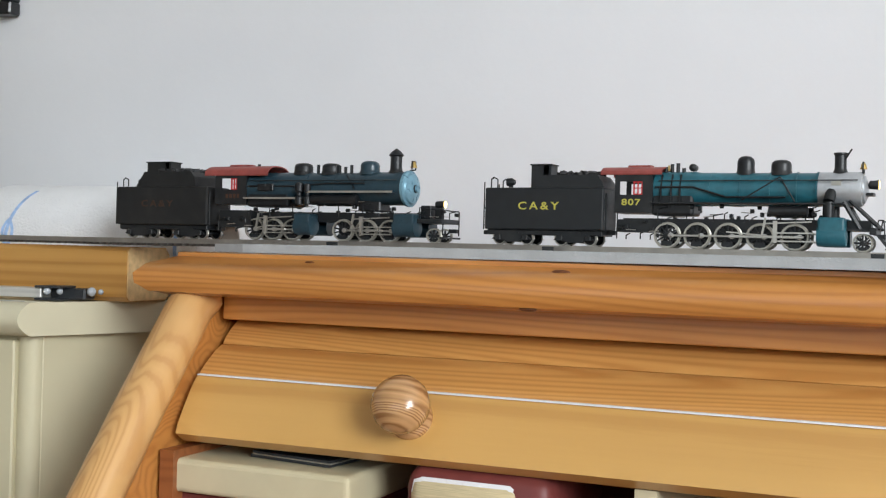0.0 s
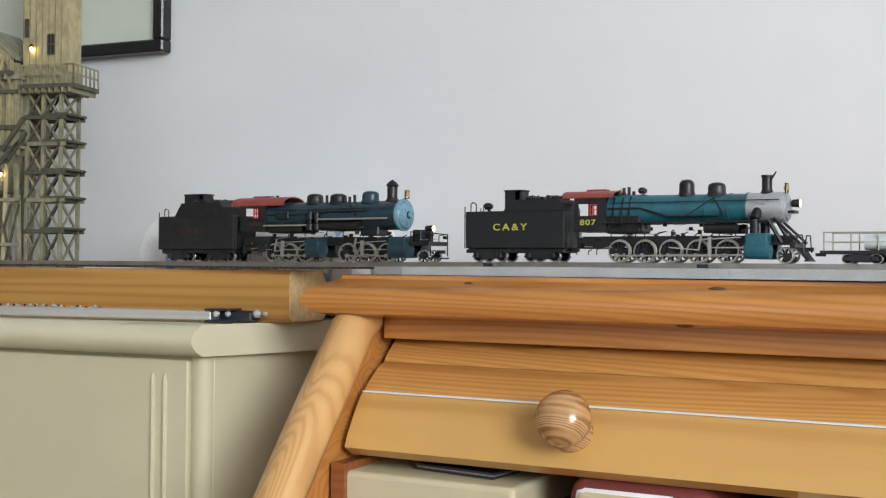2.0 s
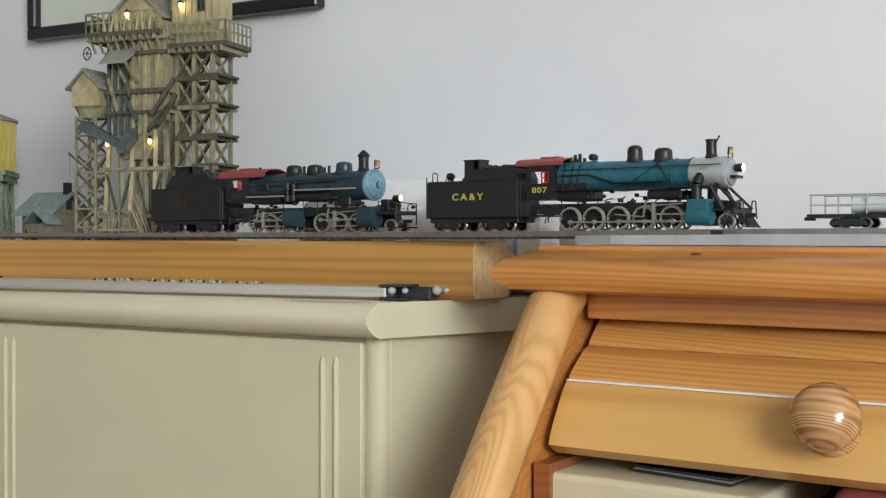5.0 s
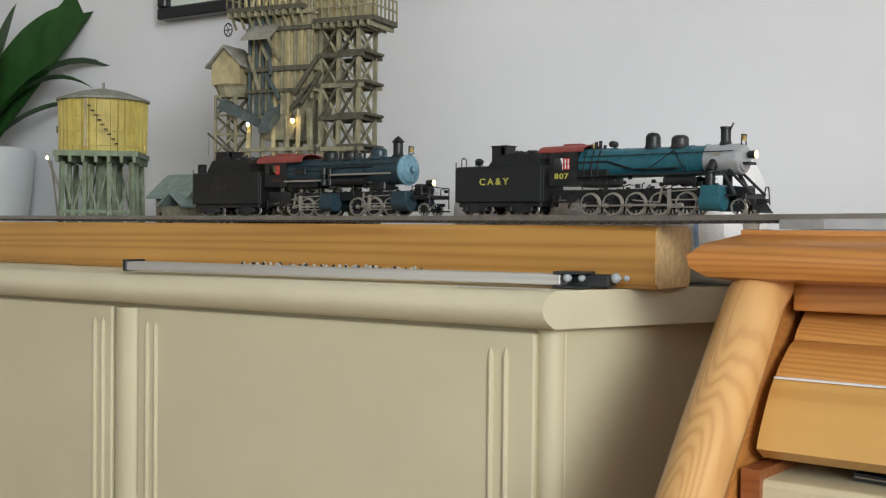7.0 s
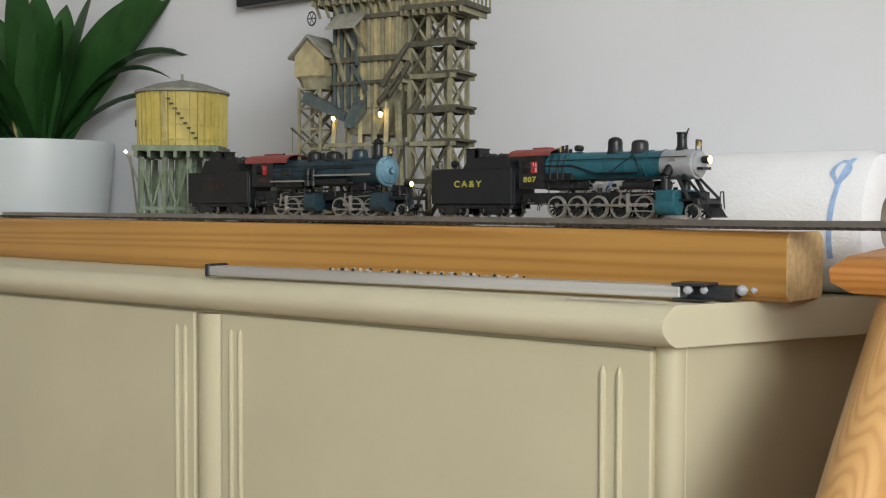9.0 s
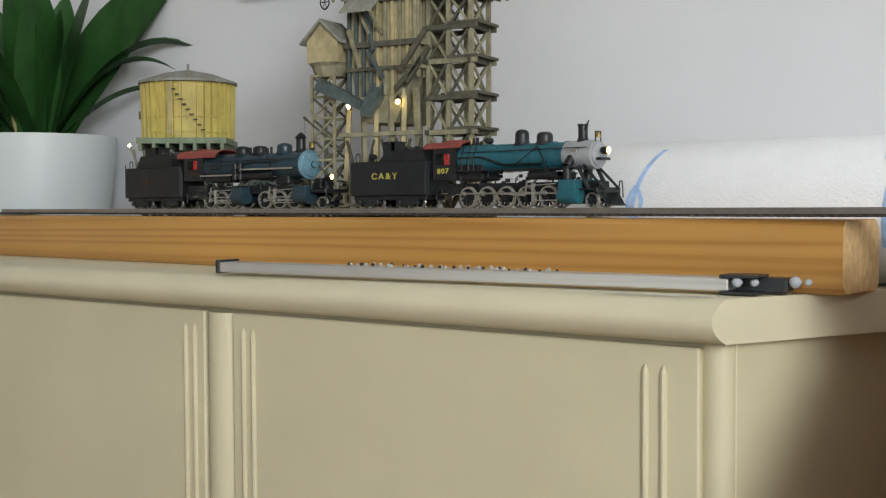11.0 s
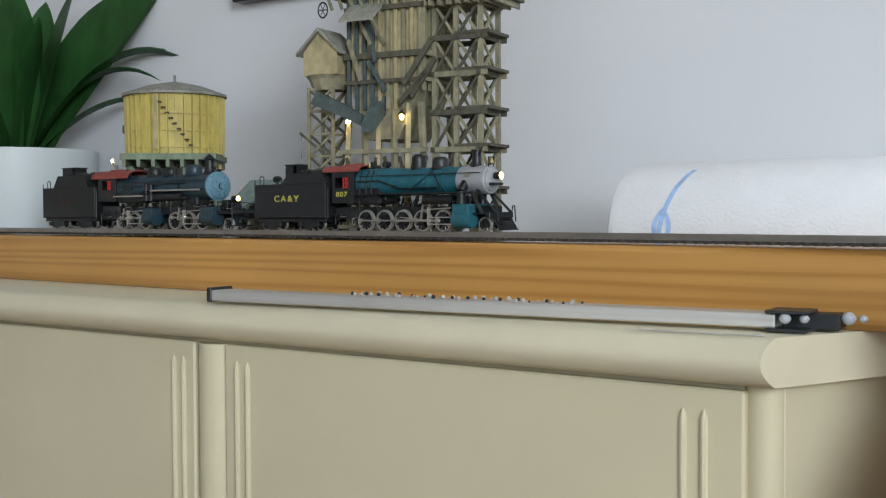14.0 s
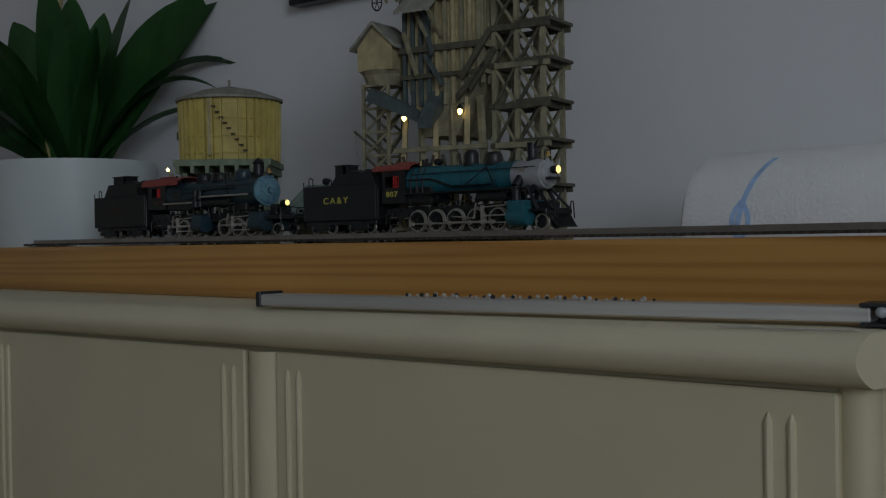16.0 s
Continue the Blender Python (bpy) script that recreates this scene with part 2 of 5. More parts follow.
def stick(bm, a, b, r, n=6, r2=None):
    """A rod from a to b."""
    a, b = Vector(a), Vector(b)
    r2 = r if r2 is None else r2
    q = (b - a).to_track_quat("Z", "Y").to_matrix()
    rings = []
    for p, s in ((a, r), (b, r2)):
        rings.append([bm.verts.new(p + q @ Vector((s * math.cos(i * 2 * math.pi / n), s * math.sin(i * 2 * math.pi / n), 0))) for i in range(n)])
    for i in range(n):
        bm.faces.new((rings[0][i], rings[0][(i + 1) % n], rings[1][(i + 1) % n], rings[1][i]))
    bm.faces.new(rings[0][::-1])
    bm.faces.new(rings[1])
    return bm


def beam(bm, a, b, w, h=None):
    """A square timber from a to b."""
    a, b = Vector(a), Vector(b)
    h = w if h is None else h
    q = (b - a).to_track_quat("Z", "Y").to_matrix()
    rings = [[bm.verts.new(p + q @ Vector((x * w / 2, y * h / 2, 0))) for x, y in ((-1, -1), (1, -1), (1, 1), (-1, 1))] for p in (a, b)]
    for i in range(4):
        bm.faces.new((rings[0][i], rings[0][(i + 1) % 4], rings[1][(i + 1) % 4], rings[1][i]))
    bm.faces.new(rings[0][::-1])
    bm.faces.new(rings[1])
    return bm


def lathe(bm, profile, n=24, axis="z", at=(0, 0, 0)):
    """Turns (radius, height) pairs round an axis."""
    rings = []
    for r, h in profile:
        ring = []
        for i in range(n):
            a = 2 * math.pi * i / n
            c, s = r * math.cos(a), r * math.sin(a)
            p = {"z": (c, s, h), "x": (h, c, s), "y": (c, h, s)}[axis]
            ring.append(bm.verts.new(Vector(p) + Vector(at)))
        rings.append(ring)
    for a, b in zip(rings, rings[1:]):
        for i in range(n):
            bm.faces.new((a[i], a[(i + 1) % n], b[(i + 1) % n], b[i]))
    for ring, r in ((rings[0], profile[0][0]), (rings[-1], profile[-1][0])):
        if r > 1e-5:
            bm.faces.new(ring)
    return bm


def extrude(bm, outline, a, b, axis="x"):
    """A flat outline of pairs swept from a to b along an axis."""
    def put(u, v, w):
        return {"x": (w, u, v), "y": (u, w, v), "z": (u, v, w)}[axis]
    r0 = [bm.verts.new(put(u, v, a)) for u, v in outline]
    r1 = [bm.verts.new(put(u, v, b)) for u, v in outline]
    n = len(outline)
    for i in range(n):
        bm.faces.new((r0[i], r0[(i + 1) % n], r1[(i + 1) % n], r1[i]))
    bm.faces.new(r0[::-1])
    bm.faces.new(r1)
    return bm


def pipe(bm, pts, r, n=6):
    for a, b in zip(pts, pts[1:]):
        stick(bm, a, b, r, n)
    return bm


def B():
    return bmesh.new()


def words(text, size, mat, parent, m, name="lettering", space=1.1, wide=1.0):
    """Raised lettering in the built-in font, as a mesh."""
    cu = bpy.data.curves.new(name, "FONT")
    cu.body, cu.size, cu.space_character = text, size, space
    cu.align_x, cu.align_y, cu.extrude, cu.offset = "CENTER", "CENTER", 0.00012, 0.00012
    tmp = new(name + "_curve", cu)
    me = bpy.data.meshes.new_from_object(tmp.evaluated_get(bpy.context.evaluated_depsgraph_get()))
    bpy.data.objects.remove(tmp)
    bpy.data.curves.remove(cu)
    me.materials.clear()
    me.materials.append(mat)
    ob = new(name, me)
    ob.parent = parent
    ob.matrix_basis = m @ Matrix.Diagonal((wide, 1, 1, 1))
    return ob


# ---- the room ----
WY = 0.30
def room():
    bm = box(B(), -3.4, 2.7, WY, WY + 0.2, 0, 2.6)
    tagged(part("wall_north", bm, WALL), "pale grey painted wall with fine plaster texture", "wall", kind="structure")
    tagged(part("floor", box(B(), -3.4, 2.7, -3.3, WY, -0.1, 0), FLOORM), "brown wooden room floor", "floor", kind="structure")
    tagged(part("ceiling", box(B(), -3.4, 2.7, -3.3, WY + 0.2, 2.6, 2.7), PLAIN), "white painted ceiling", "ceiling", kind="structure")
    tagged(part("wall_west", box(B(), -3.6, -3.4, -3.3, WY + 0.2, 0, 2.6), PLAIN), "plain painted side wall", "wall", kind="structure")
    # the east and south walls have real openings; the south one is an unseen addition
    bm = B()
    for y0, y1, z0, z1 in ((-3.3, -2.95, 0, 2.6), (-1.65, WY + 0.2, 0, 2.6), (-2.95, -1.65, 0, 1.2), (-2.95, -1.65, 2.5, 2.6)):
        box(bm, 2.55, 2.7, y0, y1, z0, z1)
    tagged(part("wall_east", bm, PLAIN), "plain wall with a window opening", "wall", kind="structure")
    bm = B()
    for x0, x1, z0, z1 in ((-3.4, -1.25, 0, 2.6), (1.05, 2.7, 0, 2.6), (-1.25, 1.05, 0, 0.92), (-1.25, 1.05, 2.32, 2.6)):
        box(bm, x0, x1, -3.3, -3.15, z0, z1)
    tagged(part("wall_south", bm, PLAIN), "plain unseen wall with a wide opening added for the rear fill", "wall", kind="structure")


room()


def picture():
    p = thing("picture_frame", pose(-0.5824, WY - 0.002, 1.2768), "black framed picture with a pale greenish mat on the wall", "picture")
    w, h = 0.244, 0.36
    part("picture_sheet", box(B(), -w + 0.016, w - 0.016, -0.009, -0.001, 0.016, h - 0.016), PICTURE, p, "pale grey-green picture sheet")
    for n, (x0, x1, z0, z1) in enumerate(((-w, w, 0, 0.016), (-w, w, h - 0.016, h), (-w, -w + 0.016, 0.016, h - 0.016), (w - 0.016, w, 0.016, h - 0.016))):
        part("frame_bar", box(B(), x0, x1, -0.02, 0, z0, z1, 0.002), BLACKTRIM, p)


picture()

# ---- the cream cabinet with its timber ----
CT = 0.952
def cabinet():
    c = thing("cabinet", pose(0, 0, 0), "cream lacquered sideboard with fluted pilasters", "cabinet")
    # rounded top board with an angled end
    def slab(y0, z):
        return [(-1.35, y0), (-0.05 + (y0 + 0.05) * 0.437, y0), (-0.05 + 0.437 * (WY - 0.012 + 0.05), WY - 0.012), (-1.35, WY - 0.012)]
    bm = B()
    rows = []
    steps = 9
    for i in range(steps + 1):
        a = math.pi * i / steps
        bulge = 0.011 * math.sin(a) ** 0.8
        z = CT - 0.029 * (i / steps)
        rows.append([bm.verts.new((x, y, z)) for x, y in slab(-0.043 - bulge, z)])
    for r0, r1 in zip(rows, rows[1:]):
        for k in range(4):
            bm.faces.new((r0[k], r0[(k + 1) % 4], r1[(k + 1) % 4], r1[k]))
    bm.faces.new(rows[0])
    bm.faces.new(rows[-1][::-1])
    top = smooth(part("top_board", bm, CREAM_TOP, c, "cream top board with a rounded front edge"), 50)
    bm = B()
    lx = -0.060
    outline = [(-1.33, -0.027), (lx - 0.006, -0.027), (lx - 0.006, -0.0275), (lx + 0.004, -0.03), (lx + 0.012, -0.022), (lx + 0.437 * (WY - 0.012), WY - 0.014), (-1.33, WY - 0.014)]
    extrude(bm, outline, 0.08, CT - 0.0295, "z")
    part("carcass", bm, CREAM, c)
    bm = extrude(B(), [(-1.3, 0.0), (lx - 0.02, 0.0), (lx + 0.1, WY - 0.02), (-1.3, WY - 0.02)], 0.0, 0.08, "z")
    part("plinth", bm, CREAM, c)
    for x0, x1, flutes in ((-0.508, -0.068, (-0.4932, -0.4812, -0.1064, -0.0929)), (-0.93, -0.5445, (-0.569, -0.557, -0.9, -0.912))):
        door = part("door", box(B(), x0, x1, -0.036, -0.0275, 0.11, CT - 0.0335, 0.0015), CREAM, c)
        for px in flutes:
            bm = lathe(B(), [(0.0001, 0.16), (0.0024, 0.163), (0.0024, CT - 0.052), (0.0012, CT - 0.048), (0.0001, CT - 0.046)], 8, "z", (px, -0.0365, 0))
            smooth(part("flute", bm, CREAM, door))
    pil = lathe(B(), [(0.0178, 0.1), (0.0178, CT - 0.034)], 20, "z", (-0.5262, -0.0235, 0))
    smooth(part("pilaster", pil, CREAM, c, "rounded cream pilaster between the doors"))
    pil = lathe(B(), [(0.012, 0.1), (0.012, CT - 0.03)], 20, "z", (-0.0605, -0.021, 0))
    smooth(part("pilaster", pil, CREAM, c, "rounded cream corner pilaster"))


cabinet()


def timber():
    t = thing("timber_beam", pose(0.0062, 0.0177, CT + 0.0005, 0, 0, -3.14), "varnished pine beam lying on the cabinet, carrying the track", "timber")
    out = [(0.0, 0.004), (0.004, 0.0), (0.0595, 0.0), (0.0635, 0.004), (0.0635, 0.043), (0.0575, 0.049), (0.004, 0.049), (0.0, 0.045)]
    part("beam_body", extrude(B(), out, -1.3, 0.0), BEAM, t)
    part("cut_end", extrude(B(), [(u * 0.97 + 0.001, v * 0.97 + 0.0007) for u, v in out], 0.0, 0.0012), BEAM_END, t, "pale sawn end grain")


timber()


def gauge():
    """A metal bar with dark end fittings and clear knobs that lies on the cabinet."""
    m = pose(-0.2726, -0.0213, CT + 0.001, 0, 0, 4.34) @ Matrix.Diagonal((1.05, 1, 1, 1))
    g = thing("metal_straightedge", m, "long grey metal straightedge with clear knobs on the cabinet", "tool")
    part("bar", box(B(), -0.225, 0.205, -0.012, 0.012, 0.002, 0.0105, 0.0008), STEEL, g, "brushed grey metal bar")
    part("end_cap", box(B(), -0.229, -0.2235, -0.013, 0.013, 0.001, 0.0125, 0.001), DARKPLASTIC, g)
    part("end_block", box(B(), 0.2, 0.224, -0.0145, 0.012, 0.0, 0.0019, 0.0006), DARKPLASTIC, g)
    part("end_block", box(B(), 0.2, 0.224, -0.0145, 0.012, 0.0107, 0.0128, 0.0006), DARKPLASTIC, g)
    part("end_block", box(B(), 0.2055, 0.238, 0.002, 0.02, 0.0005, 0.0105, 0.0015), DARKPLASTIC, g)
    for x, y, r in ((0.211, -0.012, 0.0036), (0.221, -0.009, 0.003), (0.242, 0.006, 0.0043), (0.2495, 0.008, 0.0026)):
        bm = lathe(B(), [(0.0003, -r), (r * 0.75, -r * 0.6), (r, 0), (r * 0.75, r * 0.6), (0.0003, r)], 12, "x", (x, y, 0.008))
        smooth(part("knob", bm, CLEARKNOB, g, "clear rounded plastic knob"), 60)
    for i in range(46):
        x = -0.1 + i * 0.004 + random.uniform(-0.0015, 0.0015)
        s = random.uniform(0.0008, 0.0017)
        bm = lathe(B(), [(s * 0.8, 0.0106), (s, 0.0106 + s), (s * 0.4, 0.0106 + 1.6 * s)], 7, "z", (x, random.uniform(-0.006, 0.008), 0))
        part("screw", bm, STEEL if i % 3 else DARKPLASTIC, g)


gauge()


def wire():
    bm = pipe(B(), [(-0.13, -0.049, CT + 0.0012), (-0.122, -0.047, CT + 0.0008), (-0.09, -0.046, CT + 0.0008), (-0.055, -0.041, CT + 0.0008)], 0.0005)
    tagged(part("thin_wire", bm, STEEL), "short bent wire on the cabinet top", "wire")


wire()


# ---- paper roll, plant ----
def paper_roll():
    r = 0.0551
    p = thing("paper_roll", pose(-0.2284, 0.1459, CT + r + 0.0005, 0, 0, -1.3), "white paper towel roll with blue print lying on its side", "paper roll")
    prof = [(0.021, 0.0), (r - 0.008, 0.0), (r - 0.002, 0.004), (r, 0.012), (r, 0.254), (r - 0.003, 0.265), (r - 0.01, 0.269), (0.021, 0.269)]
    bm = lathe(B(), prof[1:-1], 56, "x")
    for f in [f for f in bm.faces if len(f.verts) > 4]:
        bm.faces.remove(f)
    lathe(bm, [(0.021, 0.0), (r - 0.008, 0.0)], 56, "x")
    lathe(bm, [(0.021, 0.269), (r - 0.01, 0.269)], 56, "x")
    for f in [f for f in bm.faces if len(f.verts) > 4]:
        bm.faces.remove(f)
    bmesh.ops.remove_doubles(bm, verts=bm.verts, dist=0.0002)
    smooth(part("paper", bm, PAPER, p))
    bm = lathe(B(), [(0.021, 0.002), (0.021, 0.2683), (0.0195, 0.2683), (0.0195, 0.002)], 32, "x")
    for f in [f for f in bm.faces if len(f.verts) > 4]:
        bm.faces.remove(f)
    smooth(part("core_tube", bm, CARD, p, "grey cardboard core"))
    # printed figures: thin strips that follow the curved paper
    def print_curve(fx, fa, n, w):
        bm = B()
        prev = None
        for i in range(n + 1):
            s = i / n
            x, a = fx(s), fa(s)
            q = [bm.verts.new((x + d, -(r + 0.0004) * math.cos(a), (r + 0.0004) * math.sin(a))) for d in (-w / 2, w / 2)]
            if prev:
                bm.faces.new((prev[0], prev[1], q[1], q[0]))
            prev = q
        return part("printed_figure", bm, BLUEINK, p, "pale blue printed figure")
    for base in (0.045, 0.242):
        print_curve(lambda s: base + (0.018 if base < 0.1 else 0.01) * s * s, lambda s: -0.5 + 1.55 * s, 16, 0.004)
        for side in (-1, 1):
            print_curve(lambda s: base + 0.004 + side * 0.006 * math.sin(math.pi * s), lambda s: -0.15 + 0.5 * s if base < 0.1 else 0.55 + 0.45 * s, 12, 0.0035)


paper_roll()


def leaf(parent, base, heading, length, width, rise, droop, twist=0.0, name="leaf"):
    bm = B()
    n = 14
    prev = None
    d = Vector((math.cos(heading), math.sin(heading), 0))
    side = Vector((-d.y, d.x, 0))
    side = side * math.cos(twist) + (Vector((0, 0, math.cos(rise))) - d * math.sin(rise)) * math.sin(twist)
    for i in range(n + 1):
        s = i / n
        out = length * (s * math.cos(rise) + droop * 0.25 * s * s)
        up = length * (s * math.sin(rise) - droop * s ** 2.4)
        w = width * (0.3 + 0.7 * math.sin(math.pi * min(1, 0.3 + 0.7 * s) ** 1.1))
        if s > 0.7:
            w *= max(0.08, math.sqrt(max(0.0, 1 - ((s - 0.7) / 0.3) ** 2)))
        c = Vector(base) + d * out + Vector((0, 0, up))
        fold = 0.28 * w
        row = [bm.verts.new(c - side * w / 2 + Vector((0, 0, fold))), bm.verts.new(c), bm.verts.new(c + side * w / 2 + Vector((0, 0, fold)))]
        if prev:
            for k in range(2):
                bm.faces.new((prev[k], prev[k + 1], row[k + 1], row[k]))
        prev = row
    r = bmesh.ops.solidify(bm, geom=bm.faces[:], thickness=0.0011)
    return smooth(part(name, bm, LEAF, parent), 70)


def plant():
    p = thing("potted_plant", pose(-1.1349, 0.1887, CT + 0.0005) @ Matrix.Diagonal((0.99, 0.99, 1.17, 1)), "broad-leaved green plant in a white ceramic pot", "plant")
    bm = lathe(B(), [(0.0885, 0.0), (0.092, 0.002), (0.098, 0.06), (0.106, 0.128), (0.105, 0.132), (0.1, 0.131), (0.096, 0.118), (0.0005, 0.112)], 48)
    smooth(part("pot", bm, POT, p, "white ribbed ceramic pot"), 40)
    part("soil", lathe(B(), [(0.095, 0.1125), (0.05, 0.116), (0.0005, 0.117)], 24), SOIL, p)
    specs = [(0, 0.39, 0.066, 51, 0.03), (14, 0.238, 0.07, 60, 0.02), (-24, 0.215, 0.07, 68, 0.03), (60, 0.2, 0.06, 78, 0.02), (115, 0.2, 0.06, 80, 0.03), (150, 0.215, 0.07, 66, 0.06),
             (185, 0.27, 0.07, 55, 0.15), (212, 0.22, 0.07, 58, 0.1), (-70, 0.205, 0.066, 76, 0.04), (-105, 0.22, 0.07, 80, 0.02), (245, 0.22, 0.07, 58, 0.2), (-48, 0.17, 0.065, 70, 0.0),
             (-8, 0.36, 0.03, 57, 0.56), (-16, 0.28, 0.025, 56, 0.5), (-4, 0.235, 0.02, 44, 0.4), (165, 0.27, 0.05, 46, 0.45), (205, 0.24, 0.03, 34, 0.45), (230, 0.22, 0.05, 48, 0.4)]
    for deg, ln, w, rise, droop in specs:
        a = radians(deg + 40)
        leaf(p, (0.016 * math.cos(a), 0.016 * math.sin(a), 0.112), a, ln, w, radians(rise), droop, 1.0 * math.cos(radians(deg)) if w > 0.03 else 0.35)
    bm = lathe(B(), [(0.011, 0.11), (0.01, 0.26), (0.013, 0.3), (0.017, 0.33), (0.012, 0.4), (0.0005, 0.44)], 12, "z", (-0.01, -0.02, 0))
    smooth(part("flower_stem", bm, STEM, p, "pale yellow flower stem"))


plant()


# ---- timber coaling tower ----
def coaling_tower():
    t = thing("coaling_tower", pose(-0.4426, 0.1360, CT, 0, 0, 8.88) @ Matrix.Diagonal((0.776, 0.693, 1.037, 1)), "weathered timber model coaling tower with lit yard lamps", "model building")
    Z = lambda z: z - CT
    X = lambda x: x + 0.43
    def post(a, b, w=0.004, mat=WEATHER, name="timber"):
        return part(name, beam(B(), a, b, w), mat, t)
    # stair and hoist column of braced legs
    xa, xb, ya, yb = X(-0.392), X(-0.335), -0.026, 0.026
    top = Z(1.198)
    for x in (xa, X(-0.365), xb):
        for y in (ya, yb):
            post((x, y, 0), (x, y, top), 0.0052, WEATHER, "leg")
    levels = [Z(z) for z in (0.97, 1.0, 1.04, 1.075, 1.106, 1.138, 1.168, 1.197)]
    for i, z in enumerate(levels):
        for y in (ya - 0.003, yb + 0.003):
            post((xa - 0.004, y, z), (xb + 0.009, y, z), 0.0045, WEATHER if i % 2 else WEATHER_D, "girt")
        for x in (xa, xb):
            post((x, ya - 0.008, z), (x, yb + 0.006, z), 0.004, WEATHER_D, "girt")
        if i:
            z0 = levels[i - 1]
            for y in (ya, yb):
                for x0, x1 in ((xa, X(-0.365)), (X(-0.365), xb)):
                    post((x0, y - 0.002, z0), (x1, y - 0.002, z), 0.0026, WEATHER_D, "brace")
                    post((x1, y - 0.001, z0), (x0, y - 0.001, z), 0.0026, WEATHER, "brace")
            post((xb, ya, z0), (xb, yb, z), 0.0026, WEATHER, "brace")
            post((xb, yb, z0), (xb, ya, z), 0.0026, WEATHER, "brace")
    for i, z in enumerate(levels[2:7]):
        part("landing", box(B(), X(-0.365), xb + 0.012, ya - 0.006, yb + 0.004, z + 0.002, z + 0.0045), WEATHER_D, t)
    # platform with rail
    def deck(x0, x1, y0, y1, z):
        part("deck", box(B(), x0, x1, y0, y1, z, z + 0.005), WEATHER_D, t, "dark plank deck")
        for k in range(int((x1 - x0) / 0.011)):
            part("joist", box(B(), x0 + 0.003 + k * 0.011, x0 + 0.0055 + k * 0.011, y0 - 0.003, y1, z - 0.005, z), WEATHER, t)
    def railing(a, b, z, h=0.021, n=8):
        a, b = Vector((*a, z)), Vector((*b, z))
        for i in range(n + 1):
            p = a.lerp(b, i / n)
            post(p, p + Vector((0, 0, h)), 0.0022, WEATHER, "rail_post")
        for f in (0.5, 1.0):
            post(a + Vector((0, 0, h * f)), b + Vector((0, 0, h * f)), 0.0018, WEATHER, "rail")
    deck(X(-0.405), X(-0.306), -0.042, 0.036, Z(1.199))
    railing((X(-0.405), -0.041), (X(-0.307), -0.041), Z(1.204), n=9)
    railing((X(-0.307), -0.041), (X(-0.307), 0.035), Z(1.204), n=6)
    # cabin
    part("cabin_wall", box(B(), X(-0.398), X(-0.334), -0.03, 0.03, Z(1.204), Z(1.36)), BOARDS, t, "yellowed board cabin")
    for k in range(7):
        x = X(-0.398) + k * 0.0107
        part("batten", box(B(), x - 0.0006, x + 0.0006, -0.0312, -0.03, Z(1.204), Z(1.36)), WEATHER, t)
    bm = extrude(B(), [(-0.04, Z(1.355)), (0, Z(1.405)), (0.04, Z(1.355)), (0.04, Z(1.36)), (0, Z(1.411)), (-0.04, Z(1.36))], X(-0.405), X(-0.327))
    part("cabin_roof", bm, ROOF, t)
    def sash(x, z, w, h, y):
        s = part("window", box(B(), x - w / 2, x + w / 2, y - 0.0012, y, z, z + h), GLASSD, t, "small dark sash window")
        for d in (-0.5, 0.0, 0.5):
            part("glazing_bar", box(B(), x + d * w - 0.0007, x + d * w + 0.0007, y - 0.0022, y - 0.0012, z, z + h), WEATHER_D, s)
        for f in (0, 0.5, 1):
            part("glazing_bar", box(B(), x - w / 2, x + w / 2, y - 0.0022, y - 0.0012, z + f * h - 0.0007, z + f * h + 0.0007), WEATHER_D, s)
    sash(X(-0.35), Z(1.238), 0.011, 0.022, -0.0312)
    sash(X(-0.391), Z(1.258), 0.006, 0.02, -0.0312)
    # coal bin: boarded pocket with outside ribs and a hopper bottom
    bx0, bx1, by0, by1 = X(-0.495), X(-0.402), -0.04, 0.045
    part("bin_wall", box(B(), bx0, bx1, by0, by1, Z(1.132), Z(1.226)), BOARDS, t, "boarded coal bin")
    bm = B()
    lo = [bm.verts.new(v) for v in ((bx0 + 0.02, by0, Z(1.085)), (bx1 - 0.03, by0, Z(1.085)), (bx1 - 0.03, by1, Z(1.085)), (bx0 + 0.02, by1, Z(1.085)))]
    hi = [bm.verts.new(v) for v in ((bx0, by0, Z(1.132)), (bx1, by0, Z(1.132)), (bx1, by1, Z(1.132)), (bx0, by1, Z(1.132)))]
    for i in range(4):
        bm.faces.new((lo[i], lo[(i + 1) % 4], hi[(i + 1) % 4], hi[i]))
    bm.faces.new(lo[::-1]), bm.faces.new(hi)
    part("bin_hopper", bm, WEATHER, t)
    for k in range(10):
        x = bx0 + k * (bx1 - bx0) / 9
        mat = WEATHER_B if k < 4 else (WEATHER if k % 2 else BOARDS)
        post((x, by0 - 0.003, Z(1.11) if k < 8 else Z(1.13)), (x, by0 - 0.003, Z(1.228)), 0.0042, mat, "rib")
    for k in range(6):
        y = by0 + k * (by1 - by0) / 5
        post((bx1 + 0.003, y, Z(1.125)), (bx1 + 0.003, y, Z(1.228)), 0.004, WEATHER, "rib")
    for z, w in ((1.134, 0.0035), (1.156, 0.005), (1.196, 0.004), (1.212, 0.005)):
        post((bx0 - 0.004, by0 - 0.0065, Z(z)), (bx1 + 0.006, by0 - 0.0065, Z(z)), w, WEATHER_D if z < 1.2 else WEATHER, "wale")
        post((bx1 + 0.0065, by0 - 0.006, Z(z)), (bx1 + 0.0065, by1, Z(z)), w, WEATHER, "wale")
